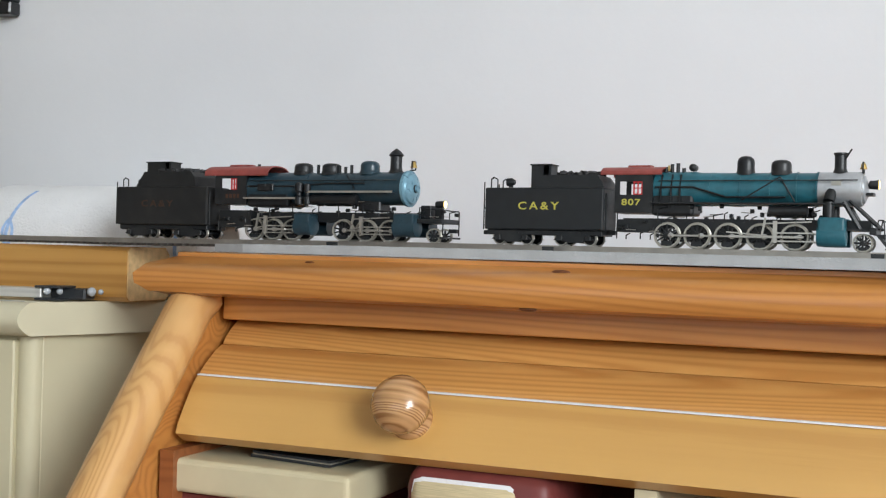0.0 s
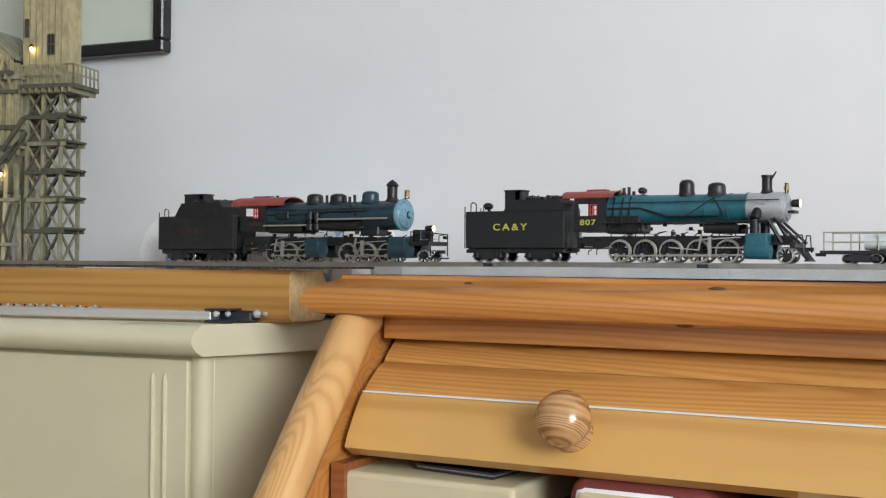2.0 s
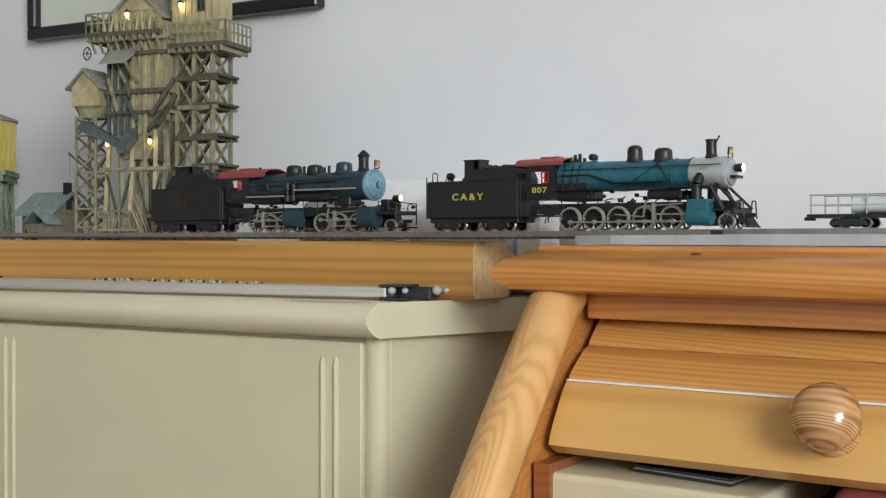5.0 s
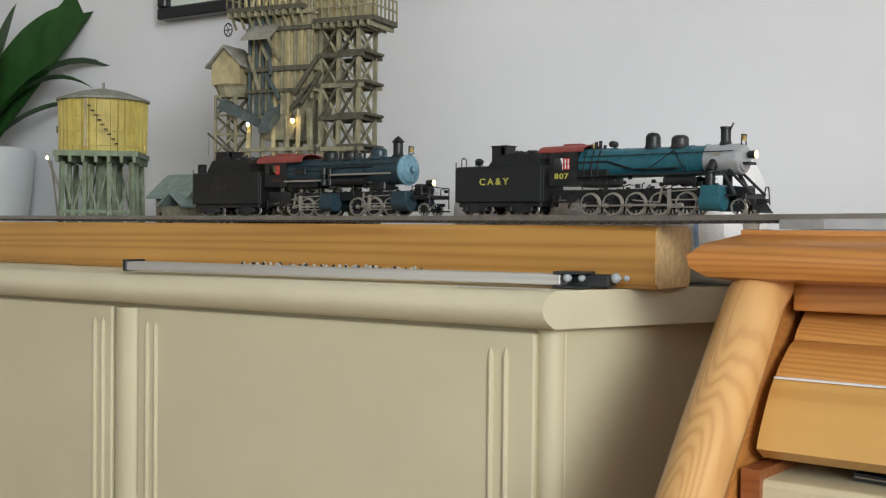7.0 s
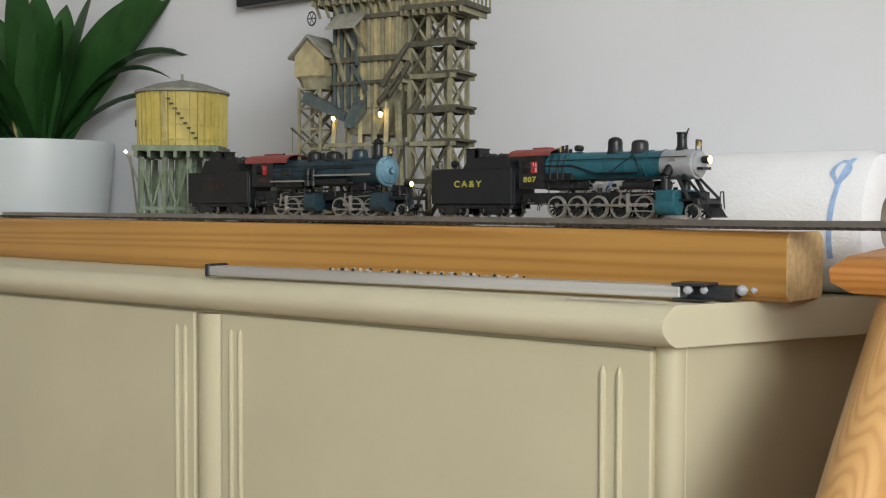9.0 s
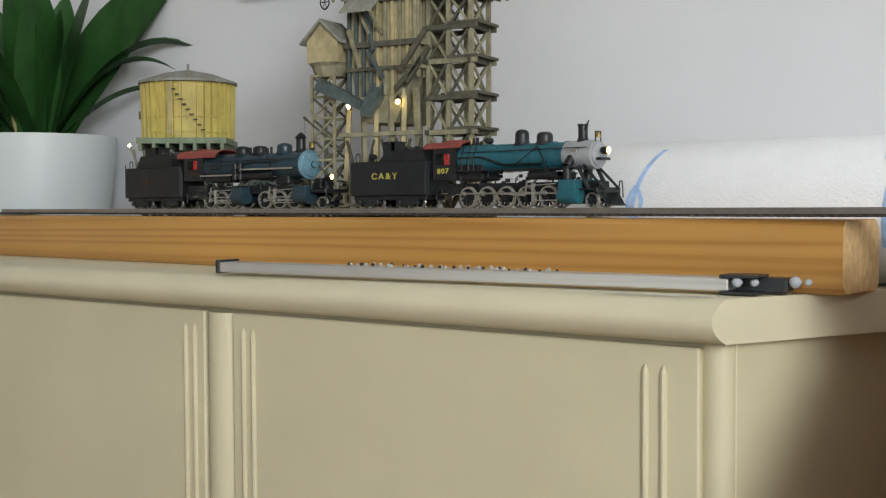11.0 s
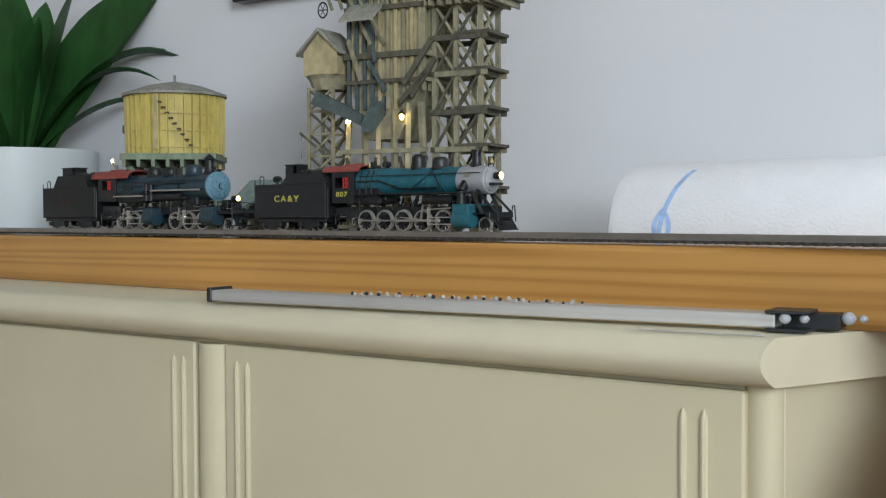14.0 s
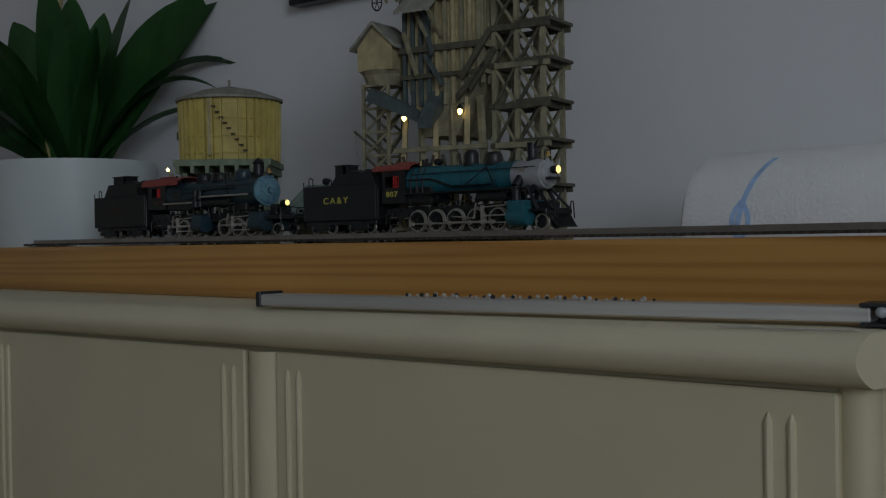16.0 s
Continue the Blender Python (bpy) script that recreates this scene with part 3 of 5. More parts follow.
    for i, (x0, z0, x1, z1) in enumerate(((bx0 + 0.002, 1.17, bx0 + 0.02, 1.135), (bx0 + 0.024, 1.19, bx0 + 0.04, 1.15), (bx0 + 0.012, 1.195, bx0 + 0.034, 1.165), (bx0 + 0.03, 1.15, bx0 + 0.052, 1.125))):
        post((x0, by0 - 0.009, Z(z0)), (x1, by0 - 0.012, Z(z1)), 0.004, WEATHER_B if i % 2 else WEATHER, "chute_arm")
    # lean-to roof and chute on the bin's front
    bm = extrude(B(), [(by0 - 0.034, Z(1.183)), (by0 - 0.034, Z(1.185)), (by0, Z(1.203)), (by0, Z(1.2))], X(-0.492), X(-0.448))
    part("lean_to_roof", bm, ROOF, t, "grey lean-to roof")
    post((X(-0.449), by0 - 0.033, Z(1.184)), (X(-0.449), by0 - 0.002, Z(1.165)), 0.003, WEATHER, "bracket")
    part("chute", extrude(B(), [(by0 - 0.03, Z(1.09)), (by0 - 0.03, Z(1.097)), (by0 + 0.004, Z(1.125)), (by0 + 0.004, Z(1.108))], X(-0.465), X(-0.448)), WEATHER_B, t, "blue-grey loading chute")
    part("chute", extrude(B(), [(X(-0.538), Z(1.117)), (X(-0.5), Z(1.106)), (X(-0.47), Z(1.096)), (X(-0.47), Z(1.105)), (X(-0.5), Z(1.117)), (X(-0.53), Z(1.127))], by0 - 0.022, by0 - 0.01, "y"), WEATHER_B, t, "blue-grey loading chute")
    # upper deck and gabled house on the bin
    deck(X(-0.525), X(-0.404), -0.058, 0.055, Z(1.2135))
    railing((X(-0.525), -0.057), (X(-0.406), -0.057), Z(1.2185), 0.02, 12)
    railing((X(-0.525), -0.057), (X(-0.525), 0.05), Z(1.2185), 0.02, 6)
    for k in range(9):
        x = X(-0.52) + k * 0.0135
        post((x, -0.055, Z(1.214)), (x + 0.003, by0 - 0.004, Z(1.198)), 0.0028, WEATHER, "bracket")
    gx0, gx1 = X(-0.497), X(-0.415)
    bm = extrude(B(), [(gx0, Z(1.2185)), (gx1, Z(1.2185)), (gx1, Z(1.237)), ((gx0 + gx1) / 2, Z(1.265)), (gx0, Z(1.237))], -0.03, 0.05, "y")
    part("gable_house", bm, BOARDS, t, "gabled board house")
    cx = (gx0 + gx1) / 2
    for s in (-1, 1):
        bm = extrude(B(), [(cx, Z(1.2655)), (cx + s * 0.0475, Z(1.2325)), (cx + s * 0.0475, Z(1.2355)), (cx, Z(1.2695))], -0.037, 0.055, "y")
        part("roof_slope", bm, ROOF, t)
        for k in range(7):
            y = -0.035 + k * 0.0125
            post((cx, y, Z(1.2695)), (cx + s * 0.0475, y, Z(1.2365)), 0.0014, WEATHER, "roof_batten")
    for k in range(8):
        x = gx0 + 0.004 + k * 0.0105
        post((x, -0.0575, Z(1.2185)), (x + (0.006 if k % 2 else -0.004), -0.056, Z(1.24)), 0.003, BOARDS, "picket")
    # bent legs under the bin
    for i, x in enumerate((-0.497, -0.478, -0.458, -0.44, -0.42, -0.404)):
        for y in (by0 + 0.002, by1 - 0.004):
            lean = (-0.012, 0.005, -0.007, 0.008, -0.005, 0.012)[i]
            post((X(x) + lean, y - 0.004, 0), (X(x), y, Z(1.115)), 0.0058, WEATHER if i % 2 else BOARDS, "leg")
    for z in (1.0, 1.025, 1.075):
        post((X(-0.51), by0 - 0.004, Z(z)), (X(-0.393), by0 - 0.004, Z(z)), 0.0038, WEATHER, "girt")
    for x0, x1 in ((-0.5, -0.46), (-0.46, -0.5), (-0.45, -0.41), (-0.41, -0.45), (-0.43, -0.395), (-0.395, -0.43)):
        post((X(x0), by0 - 0.002, Z(0.97)), (X(x1), by0 - 0.002, Z(1.07)), 0.003, WEATHER_D, "brace")
    for x0, z0, x1, z1 in ((-0.42, 1.13, -0.385, 1.165), (-0.41, 1.12, -0.38, 1.15), (-0.425, 1.115, -0.39, 1.14)):
        post((X(x0), by0 - 0.01, Z(z0)), (X(x1), by0 - 0.01, Z(z1)), 0.005, WEATHER_D, "conveyor_timber")
    # stair at the foot
    for s in (0, 0.008):
        post((X(-0.445), by0 - 0.012 - s, Z(1.03)), (X(-0.4), by0 - 0.012 - s, Z(0.955)), 0.002, BOARDS, "stringer")
        post((X(-0.445), by0 - 0.012 - s, Z(1.048)), (X(-0.4), by0 - 0.012 - s, Z(0.973)), 0.0015, BOARDS, "handrail")
    railing((X(-0.5), by0 - 0.01), (X(-0.44), by0 - 0.01), Z(1.012), 0.018, 7)
    part("walkway", box(B(), X(-0.505), X(-0.435), by0 - 0.016, by0 - 0.002, Z(1.009), Z(1.012)), WEATHER, t)
    # sand house on a lattice tower
    hx0, hx1 = X(-0.555), X(-0.503)
    bm = extrude(B(), [(hx0 + 0.004, Z(1.142)), (hx1 - 0.002, Z(1.142)), (hx1 - 0.002, Z(1.162)), ((hx0 + hx1) / 2, Z(1.179)), (hx0 + 0.004, Z(1.162))], -0.055, -0.008, "y")
    part("sand_house", bm, BOARDS, t, "small gabled sand house")
    for s in (-1, 1):
        c2 = (hx0 + hx1) / 2
        bm = extrude(B(), [(c2, Z(1.1795)), (c2 + s * 0.03, Z(1.159)), (c2 + s * 0.03, Z(1.1615)), (c2, Z(1.1825))], -0.06, -0.003, "y")
        part("roof_slope", bm, ROOF, t)
    part("house_base", lathe(B(), [(0.02, Z(1.13)), (0.025, Z(1.139)), (0.029, Z(1.1425))], 12, "z", ((hx0 + hx1) / 2, -0.031, 0)), WEATHER, t)
    lxs, lys = (X(-0.548), X(-0.515)), (-0.048, -0.015)
    for x in lxs:
        for y in lys:
            post((x, y, 0), (x, y, Z(1.132)), 0.0035, WEATHER, "leg")
    for i in range(9):
        z0, z1 = Z(0.955) + i * 0.0195, Z(0.955) + (i + 1) * 0.0195
        for y in lys:
            post((lxs[0], y, z0), (lxs[1], y, z1), 0.0022, WEATHER, "brace")
            post((lxs[1], y, z0), (lxs[0], y, z1), 0.0022, WEATHER_D, "brace")
            post((lxs[0], y, z1), (lxs[1], y, z1), 0.0022, WEATHER, "girt")
        post((lxs[1], lys[0], z0), (lxs[1], lys[1], z1), 0.0022, WEATHER_D, "brace")
    # crane jib, hook line and pulley wheel
    post((X(-0.56), -0.05, Z(1.093)), (X(-0.505), -0.045, Z(1.06)), 0.0022, WEATHER_D, "jib")
    part("hook_line", stick(B(), (X(-0.558), -0.05, Z(1.092)), (X(-0.558), -0.05, Z(1.07)), 0.0005, 4), BLACK, t)
    bm = B()
    for k in range(16):
        a, b = 2 * math.pi * k / 16, 2 * math.pi * (k + 1) / 16
        stick(bm, (X(-0.522) + 0.0065 * math.cos(a), -0.058, Z(1.197) + 0.0065 * math.sin(a)), (X(-0.522) + 0.0065 * math.cos(b), -0.058, Z(1.197) + 0.0065 * math.sin(b)), 0.0008, 5)
    for k in range(3):
        a = math.pi * k / 3
        stick(bm, (X(-0.522) + 0.0065 * math.cos(a), -0.058, Z(1.197) + 0.0065 * math.sin(a)), (X(-0.522) - 0.0065 * math.cos(a), -0.058, Z(1.197) - 0.0065 * math.sin(a)), 0.0005, 4)
    part("pulley_wheel", bm, BLACK, t)
    # glowing yard lamps
    for x, y, z in ((-0.423, -0.05, 1.103), (-0.4923, -0.052, 1.101), (-0.381, -0.036, 1.244), (-0.453, -0.062, 1.2345)):
        lamp = part("yard_lamp", lathe(B(), [(0.0045, Z(z) + 0.002), (0.003, Z(z) + 0.0035), (0.0006, Z(z) + 0.006)], 10, "z", (X(x), y, 0)), BLACK, t, "lit yard lamp")
        smooth(part("bulb", lathe(B(), [(0.0003, Z(z) - 0.003), (0.0024, Z(z) - 0.001), (0.0026, Z(z) + 0.001), (0.001, Z(z) + 0.002)], 10, "z", (X(x), y, 0)), LAMPGLOW, lamp, "glowing bulb"), 60)


coaling_tower()


def water_tank():
    t = thing("water_tank", pose(-0.8039, 0.1703, CT, 0, 0, 40) @ Matrix.Diagonal((0.765, 0.765, 1.093, 1)), "yellow wooden model water tank on a green timber frame", "model building")
    Z = lambda z: z - CT
    smooth(part("tank_body", lathe(B(), [(0.064, Z(1.078)), (0.066, Z(1.137))], 36), TANKY, t, "weathered yellow tank"), 30)
    for k in range(36):
        a = 2 * math.pi * k / 36
        part("stave", beam(B(), (0.0645 * math.cos(a), 0.0645 * math.sin(a), Z(1.0785)), (0.0663 * math.cos(a), 0.0663 * math.sin(a), Z(1.136)), 0.002, 0.0112), TANKY, t)
    for z in (1.084, 1.1, 1.117, 1.131):
        smooth(part("hoop", lathe(B(), [(0.0664, Z(z)), (0.0674, Z(z)), (0.0674, Z(z) + 0.001), (0.0664, Z(z) + 0.0012)], 36), TANKY, t))
    smooth(part("tank_roof", lathe(B(), [(0.0745, Z(1.1365)), (0.0745, Z(1.139)), (0.04, Z(1.1475)), (0.0004, Z(1.153))], 28), ROOF, t, "grey conical roof"), 30)
    part("finial", stick(B(), (0, 0, Z(1.152)), (0, 0, Z(1.159)), 0.002), ROOF, t)
    bm = B()
    for k in range(9):
        x = -0.01 + k * 0.0052
        y = -math.sqrt(0.069 ** 2 - x * x)
        box(bm, x - 0.003, x + 0.003, y - 0.003, y, Z(1.127) - k * 0.0052, Z(1.1285) - k * 0.0052)
    part("stair_treads", bm, WEATHER_D, t)
    part("gauge_board", box(B(), -0.018, -0.0135, -0.0695, -0.066, Z(1.082), Z(1.136)), BOARDS, t, "pale gauge board")
    part("frame_deck", box(B(), -0.066, 0.066, -0.066, 0.066, Z(1.072), Z(1.078)), TANKG, t)
    for k in range(7):
        x = -0.06 + k * 0.02
        part("joist", box(B(), x - 0.0025, x + 0.0025, -0.068, 0.068, Z(1.065), Z(1.072)), TANKG, t)
    for x in (-0.054, -0.018, 0.018, 0.054):
        for y in (-0.054, 0.0, 0.054):
            part("leg", beam(B(), (x * 1.06, y * 1.06, 0), (x, y, Z(1.0655)), 0.0065), TANKG, t)
    for y in (-0.055, 0.055):
        for x0, x1 in ((-0.055, -0.018), (-0.018, 0.018), (0.018, 0.055)):
            for s in (0, 1):
                part("brace", beam(B(), ((x0, x1)[s], y, Z(0.96)), ((x1, x0)[s], y, Z(1.062)), 0.003), TANKG, t)
        part("girt", beam(B(), (-0.056, y, Z(1.01)), (0.056, y, Z(1.01)), 0.004), TANKG, t)
    for x in (-0.055, 0.055):
        for s in (-1, 1):
            part("brace", beam(B(), (x, s * 0.055, Z(0.96)), (x, -s * 0.055, Z(1.062)), 0.003), TANKG, t)
    part("riser_pipe", stick(B(), (0.0, 0.0, 0), (0, 0, Z(1.07)), 0.012, 12), TANKG, t)
    part("valve_box", box(B(), -0.073, -0.066, -0.01, 0.004, Z(1.1), Z(1.108)), WEATHER_D, t)


water_tank()


def water_crane():
    t = thing("lit_yard_mast", pose(-0.905, 0.17, CT), "thin leaning model yard lamp with a lit bulb", "model lamp")
    part("mast", beam(B(), (0.025, 0, 0), (0.0, 0, 0.13), 0.002), TYRE, t)
    part("arm", beam(B(), (0.02, 0, 0.09), (-0.008, 0, 0.135), 0.0022), TYRE, t)
    smooth(part("bulb", lathe(B(), [(0.0003, -0.0022), (0.0022, 0), (0.0003, 0.0022)], 8, "z", (-0.006, -0.002, 0.135)), LAMPGLOW, t, "glowing bulb"), 60)


water_crane()


def shed():
    t = thing("yard_shed", pose(-0.648, 0.16, CT) @ Matrix.Diagonal((0.9, 0.9, 1.04, 1)), "small stone-grey model shed with green-grey roof", "model building")
    Z = lambda z: z - CT
    part("shed_wall", box(B(), -0.032, 0.03, -0.02, 0.03, 0, Z(1.03)), HOUSE, t)
    for s in (-1, 1):
        bm = extrude(B(), [(0.005, Z(1.052)), (0.005 + s * 0.038, Z(1.027)), (0.005 + s * 0.038, Z(1.0295)), (0.005, Z(1.0555))], -0.037, 0.038, "x")
        part("roof_slope", bm, SHEDROOF, t)
    part("gable", extrude(B(), [(-0.02, Z(1.0302)), (0.03, Z(1.0302)), (0.005, Z(1.0505))], -0.032, 0.03), HOUSE, t)
    part("porch", box(B(), 0.006, 0.04, -0.045, -0.0205, 0, Z(1.018)), HOUSE, t)
    bm = extrude(B(), [(0.001, Z(1.017)), (0.0225, Z(1.032)), (0.0455, Z(1.017)), (0.0455, Z(1.019)), (0.0225, Z(1.0345)), (0.001, Z(1.019))], -0.049, -0.0205, "y")
    part("porch_roof", bm, SHEDROOF, t)
    part("shed_window", box(B(), 0.016, 0.026, -0.0462, -0.045, Z(0.99), Z(1.008)), GLASSD, t)
    part("shed_window", box(B(), -0.024, -0.012, -0.0212, -0.02, Z(0.995), Z(1.012)), GLASSD, t)
    part("chimney", box(B(), 0.024, 0.032, 0.0, 0.008, Z(1.035), Z(1.066)), BLACK, t)


shed()


# ---- the pine roll-top desk ----
def desk():
    d = thing("rolltop_desk", pose(0.0743, -0.0420, 0, 0, 0, -4.71), "varnished pine roll-top desk with a turned knob, slats partly open", "desk")
    # top board with a moulded edge
    bm = B()
    prof = [(0.0, 0.964), (-0.008, 0.9665), (-0.013, 0.973), (-0.0135, 0.981), (-0.009, 0.989), (0.0, 0.9945), (0.003, 0.9955), (0.003, 0.9985), (0.006, 0.9992)]
    rows = []
    for o, z in prof:
        e = o * 2.15 if o < 0 else o
        rows.append([bm.verts.new(v) for v in ((0.0154 + e, o + 0.0, z), (0.93, o + 0.0, z), (0.93, 0.29, z), (0.0154 + e, 0.29, z))])
    for r0, r1 in zip(rows, rows[1:]):
        for k in range(4):
            bm.faces.new((r0[k], r0[(k + 1) % 4], r1[(k + 1) % 4], r1[k]))
    bm.faces.new(rows[0][::-1])
    bm.faces.new(rows[-1])
    smooth(part("top_board", bm, PINE_TOP, d, "reddish pine top board with moulded edge and knots"), 35)
    for x, y, z, w, hgt in ((0.1434, -0.0015, 0.9935, 0.0042, 0.0011), (0.322, -0.0055, 0.9653, 0.007, 0.0014), (0.345, -0.0035, 0.9922, 0.007, 0.0018)):
        bm = B()
        bmesh.ops.create_uvsphere(bm, u_segments=14, v_segments=8, radius=1, matrix=Matrix.Translation((x, y, z)) @ Matrix.Diagonal((w, 0.0012, hgt, 1)))
        smooth(part("knot", bm, KNOT, d, "small dark knot in the wood"))
    part("under_rail", box(B(), 0.045, 0.9, 0.03, 0.05, 0.944, 0.9638, 0.001), PINE_TOP, d)
    # slats of the roll front, lower flap last
    prof = [(0.0579, 0.946), (0.0289, 0.9235), (-0.0041, 0.9005), (-0.0321, 0.857)]
    for i, (mat, nm) in enumerate(((PINE, "slat"), (PINE, "slat"), (PINE_PALE, "flap"))):
        (y0, z0), (y1, z1) = prof[i], prof[i + 1]
        u = Vector((0, y1 - y0, z1 - z0))
        ln = u.length
        u.normalize()
        nrm = Vector((0, u.z, -u.y))
        nrm = nrm if nrm.y < 0 else -nrm
        pts = []
        for k in range(9):
            s = k / 8
            lift = 0.0022 * (1 - (2 * s - 1) ** 4) + (0.0012 if i == 2 else 0)
            p = Vector((0, y0, z0)) + u * (0.0006 + s * (ln - 0.0012)) + nrm * lift
            pts.append((p.y, p.z))
        for k in (8, 0):
            p = Vector((0, y0, z0)) + u * (0.0006 + k / 8 * (ln - 0.0012)) - nrm * 0.012
            pts.append((p.y, p.z))
        smooth(part(nm, extrude(B(), pts, 0.0465, 0.9), mat, d, "pale plain lower flap" if i == 2 else ""), 30)
    part("joint_line", box(B(), 0.0470, 0.9, -0.0069, -0.0021, 0.901, 0.9022), PAPER, d, "thin pale joint strip")
    # knob
    u = Vector((0, prof[3][0] - prof[2][0], prof[3][1] - prof[2][1])).normalized()
    nrm = Vector((0, u.z, -u.y))
    nrm = nrm if nrm.y < 0 else -nrm
    k = smooth(part("knob", lathe(B(), [(0.0165, 0.001), (0.0175, 0.004), (0.0165, 0.007), (0.0125, 0.0095), (0.0125, 0.0115), (0.0165, 0.0145), (0.0215, 0.021), (0.0228, 0.029), (0.021, 0.037), (0.015, 0.0435), (0.007, 0.0465), (0.0003, 0.047)], 32), KNOB, d, "turned striped wooden knob"), 60)
    k.matrix_basis = Matrix.Translation((0.2414, -0.0176, 0.8815)) @ nrm.to_track_quat("Z", "Y").to_matrix().to_4x4() @ Matrix.Diagonal((0.93, 0.93, 0.95, 1))
    # slanted side panels with rounded front post
    for x in (0.0285, 0.918):
        path = [(0.022, 0.963), (0.006, 0.952), (-0.06, 0.873), (-0.14, 0.772), (-0.25, 0.62)]
        bm = B()
        n = 14
        rings = []
        for j, (y, z) in enumerate(path):
            a = Vector((0, *path[max(0, j - 1)]))
            b = Vector((0, *path[min(len(path) - 1, j + 1)]))
            q = (b - a).to_track_quat("Z", "Y").to_matrix()
            rings.append([bm.verts.new(Vector((x, y, z)) + q @ Vector((0.0205 * math.cos(2 * math.pi * i / n), 0.018 * math.sin(2 * math.pi * i / n), 0))) for i in range(n)])
        for r0, r1 in zip(rings, rings[1:]):
            for i in range(n):
                bm.faces.new((r0[i], r0[(i + 1) % n], r1[(i + 1) % n], r1[i]))
        bm.faces.new(rings[0]), bm.faces.new(rings[-1])
        smooth(part("side_post", bm, PINE_POST, d, "rounded slanting pine side post"), 50)
        bm = extrude(B(), [(0.29, 0.9635), (0.03, 0.9635), (-0.05, 0.872), (-0.24, 0.62), (-0.24, 0.0), (0.29, 0.0)], x - 0.009, x + 0.009)
        part("side_panel", bm, PINE_TOP, d)
    part("inner_rail", box(B(), 0.0415, 0.054, -0.045, 0.24, 0.79, 0.847), DARKWOOD, d)
    part("writing_surface", box(B(), 0.0412, 0.9, -0.16, 0.275, 0.765, 0.79), DARKWOOD, d, "reddish wooden writing surface")
    part("back_panel", box(B(), 0.0412, 0.9, 0.275, 0.29, 0.0, 0.9635), DARKWOOD, d)
    part("partition", box(B(), 0.405, 0.42, -0.02, 0.27, 0.7902, 0.85), BOOKC, d)
    part("pedestal", box(B(), 0.0412, 0.9, -0.15, 0.27, 0.0, 0.7648), PINE_TOP, d)


desk()
DESK = pose(0.0743, -0.0420, 0, 0, 0, -4.71)


def books():
    b = thing("cream_box_book", DESK @ pose(0.124, -0.01, 0.7905), "thick cream covered book lying flat inside the desk", "book")
    part("cover", box(B(), -0.078, 0.078, -0.03, 0.13, 0.024, 0.05, 0.004, seg=3), BOOKC, b)
    part("lower_book", box(B(), -0.075, 0.074, -0.022, 0.13, 0.0, 0.0238, 0.002), BOOKR, b, "dark red book beneath")
    c = thing("black_leaflet", DESK @ pose(0.138, 0.0, 0.841, 0, 0, -8), "thin black leaflet with pale edges on the book", "leaflet")
    part("sheet", box(B(), -0.038, 0.038, -0.012, 0.03, 0, 0.0022), DARKPLASTIC, c)
    part("sheet", box(B(), -0.036, 0.039, -0.0125, 0.028, 0.0023, 0.0031), TYRE, c)
    part("sheet", box(B(), -0.037, 0.037, -0.011, 0.03, 0.0032, 0.0048), DARKPLASTIC, c)
    e = thing("red_book", DESK @ pose(0.288, -0.008, 0.7905) @ Matrix.Diagonal((1, 1, 1.26, 1)), "dark red bound book with yellowed pages lying flat", "book")
    smooth(part("cover", box(B(), -0.049, 0.062, -0.02, 0.125, 0.0, 0.048, 0.012, seg=5), BOOKR, e, "dark red cover with rounded spine"), 50)
    smooth(part("cover_edge", box(B(), -0.0465, 0.043, -0.0215, 0.02, 0.002, 0.046, 0.0115, seg=5), PAPER, e, "pale worn cover edge"), 50)
    smooth(part("page_block", box(B(), -0.0445, 0.0405, -0.023, 0.02, 0.0045, 0.0435, 0.0105, seg=5), BOOKP, e, "yellowed page block"), 50)


books()


def platform():
    p = thing("grey_foam_board", None, "flat grey foam board under the track on the desk", "board")
    xs = [0.11 + k * 0.035 for k in range(25)]
    front = [(x, track_y(x) - 0.034 + (0.012 if k == 0 else 0)) for k, x in enumerate(xs)]
    back = [(x, track_y(x) + 0.06) for x in reversed(xs)]
    bm = extrude(B(), front + back, 0.9997, 1.002, "z")
    for v in bm.verts:
        if v.co.z > 1.001:
            v.co.z = rail_top(v.co.x) - 0.0040
    part("board", bm, GREY, p)
    for x in (0.22, 0.4, 0.62):
        part("track_pin", box(B(), x, x + 0.008, track_y(x) - 0.026, track_y(x) - 0.022, rail_top(x) - 0.0039, rail_top(x) - 0.001), BLACK, p)


# ---- track ----
DRIFT, BEND, TURN = -0.05483, 0.08997, -0.3100


def ease(v):
    return 0.05 * math.log1p(math.exp(v / 0.05))


def rail_top(x):
    return 1.0095 + 0.00697 * min(0.25, max(0.0, x))


def track_y(x):
    """Straight along the far end of the timber, then easing towards the front of the desk."""
    return 0.05416 + DRIFT * (x - 0.0062) - BEND * (ease(x - TURN) - ease(-0.9 - TURN))


def heading(x):
    return math.degrees(math.atan2(track_y(x + 0.01) - track_y(x - 0.01), 0.02))


def on_track(x, ahead=0.0):
    """The pose of a vehicle whose middle lies ahead of its rear end at x."""
    c = x + ahead
    return pose(c, track_y(c), rail_top(c), 0, 0, heading(c)) @ Matrix.Translation((-ahead, 0, 0))


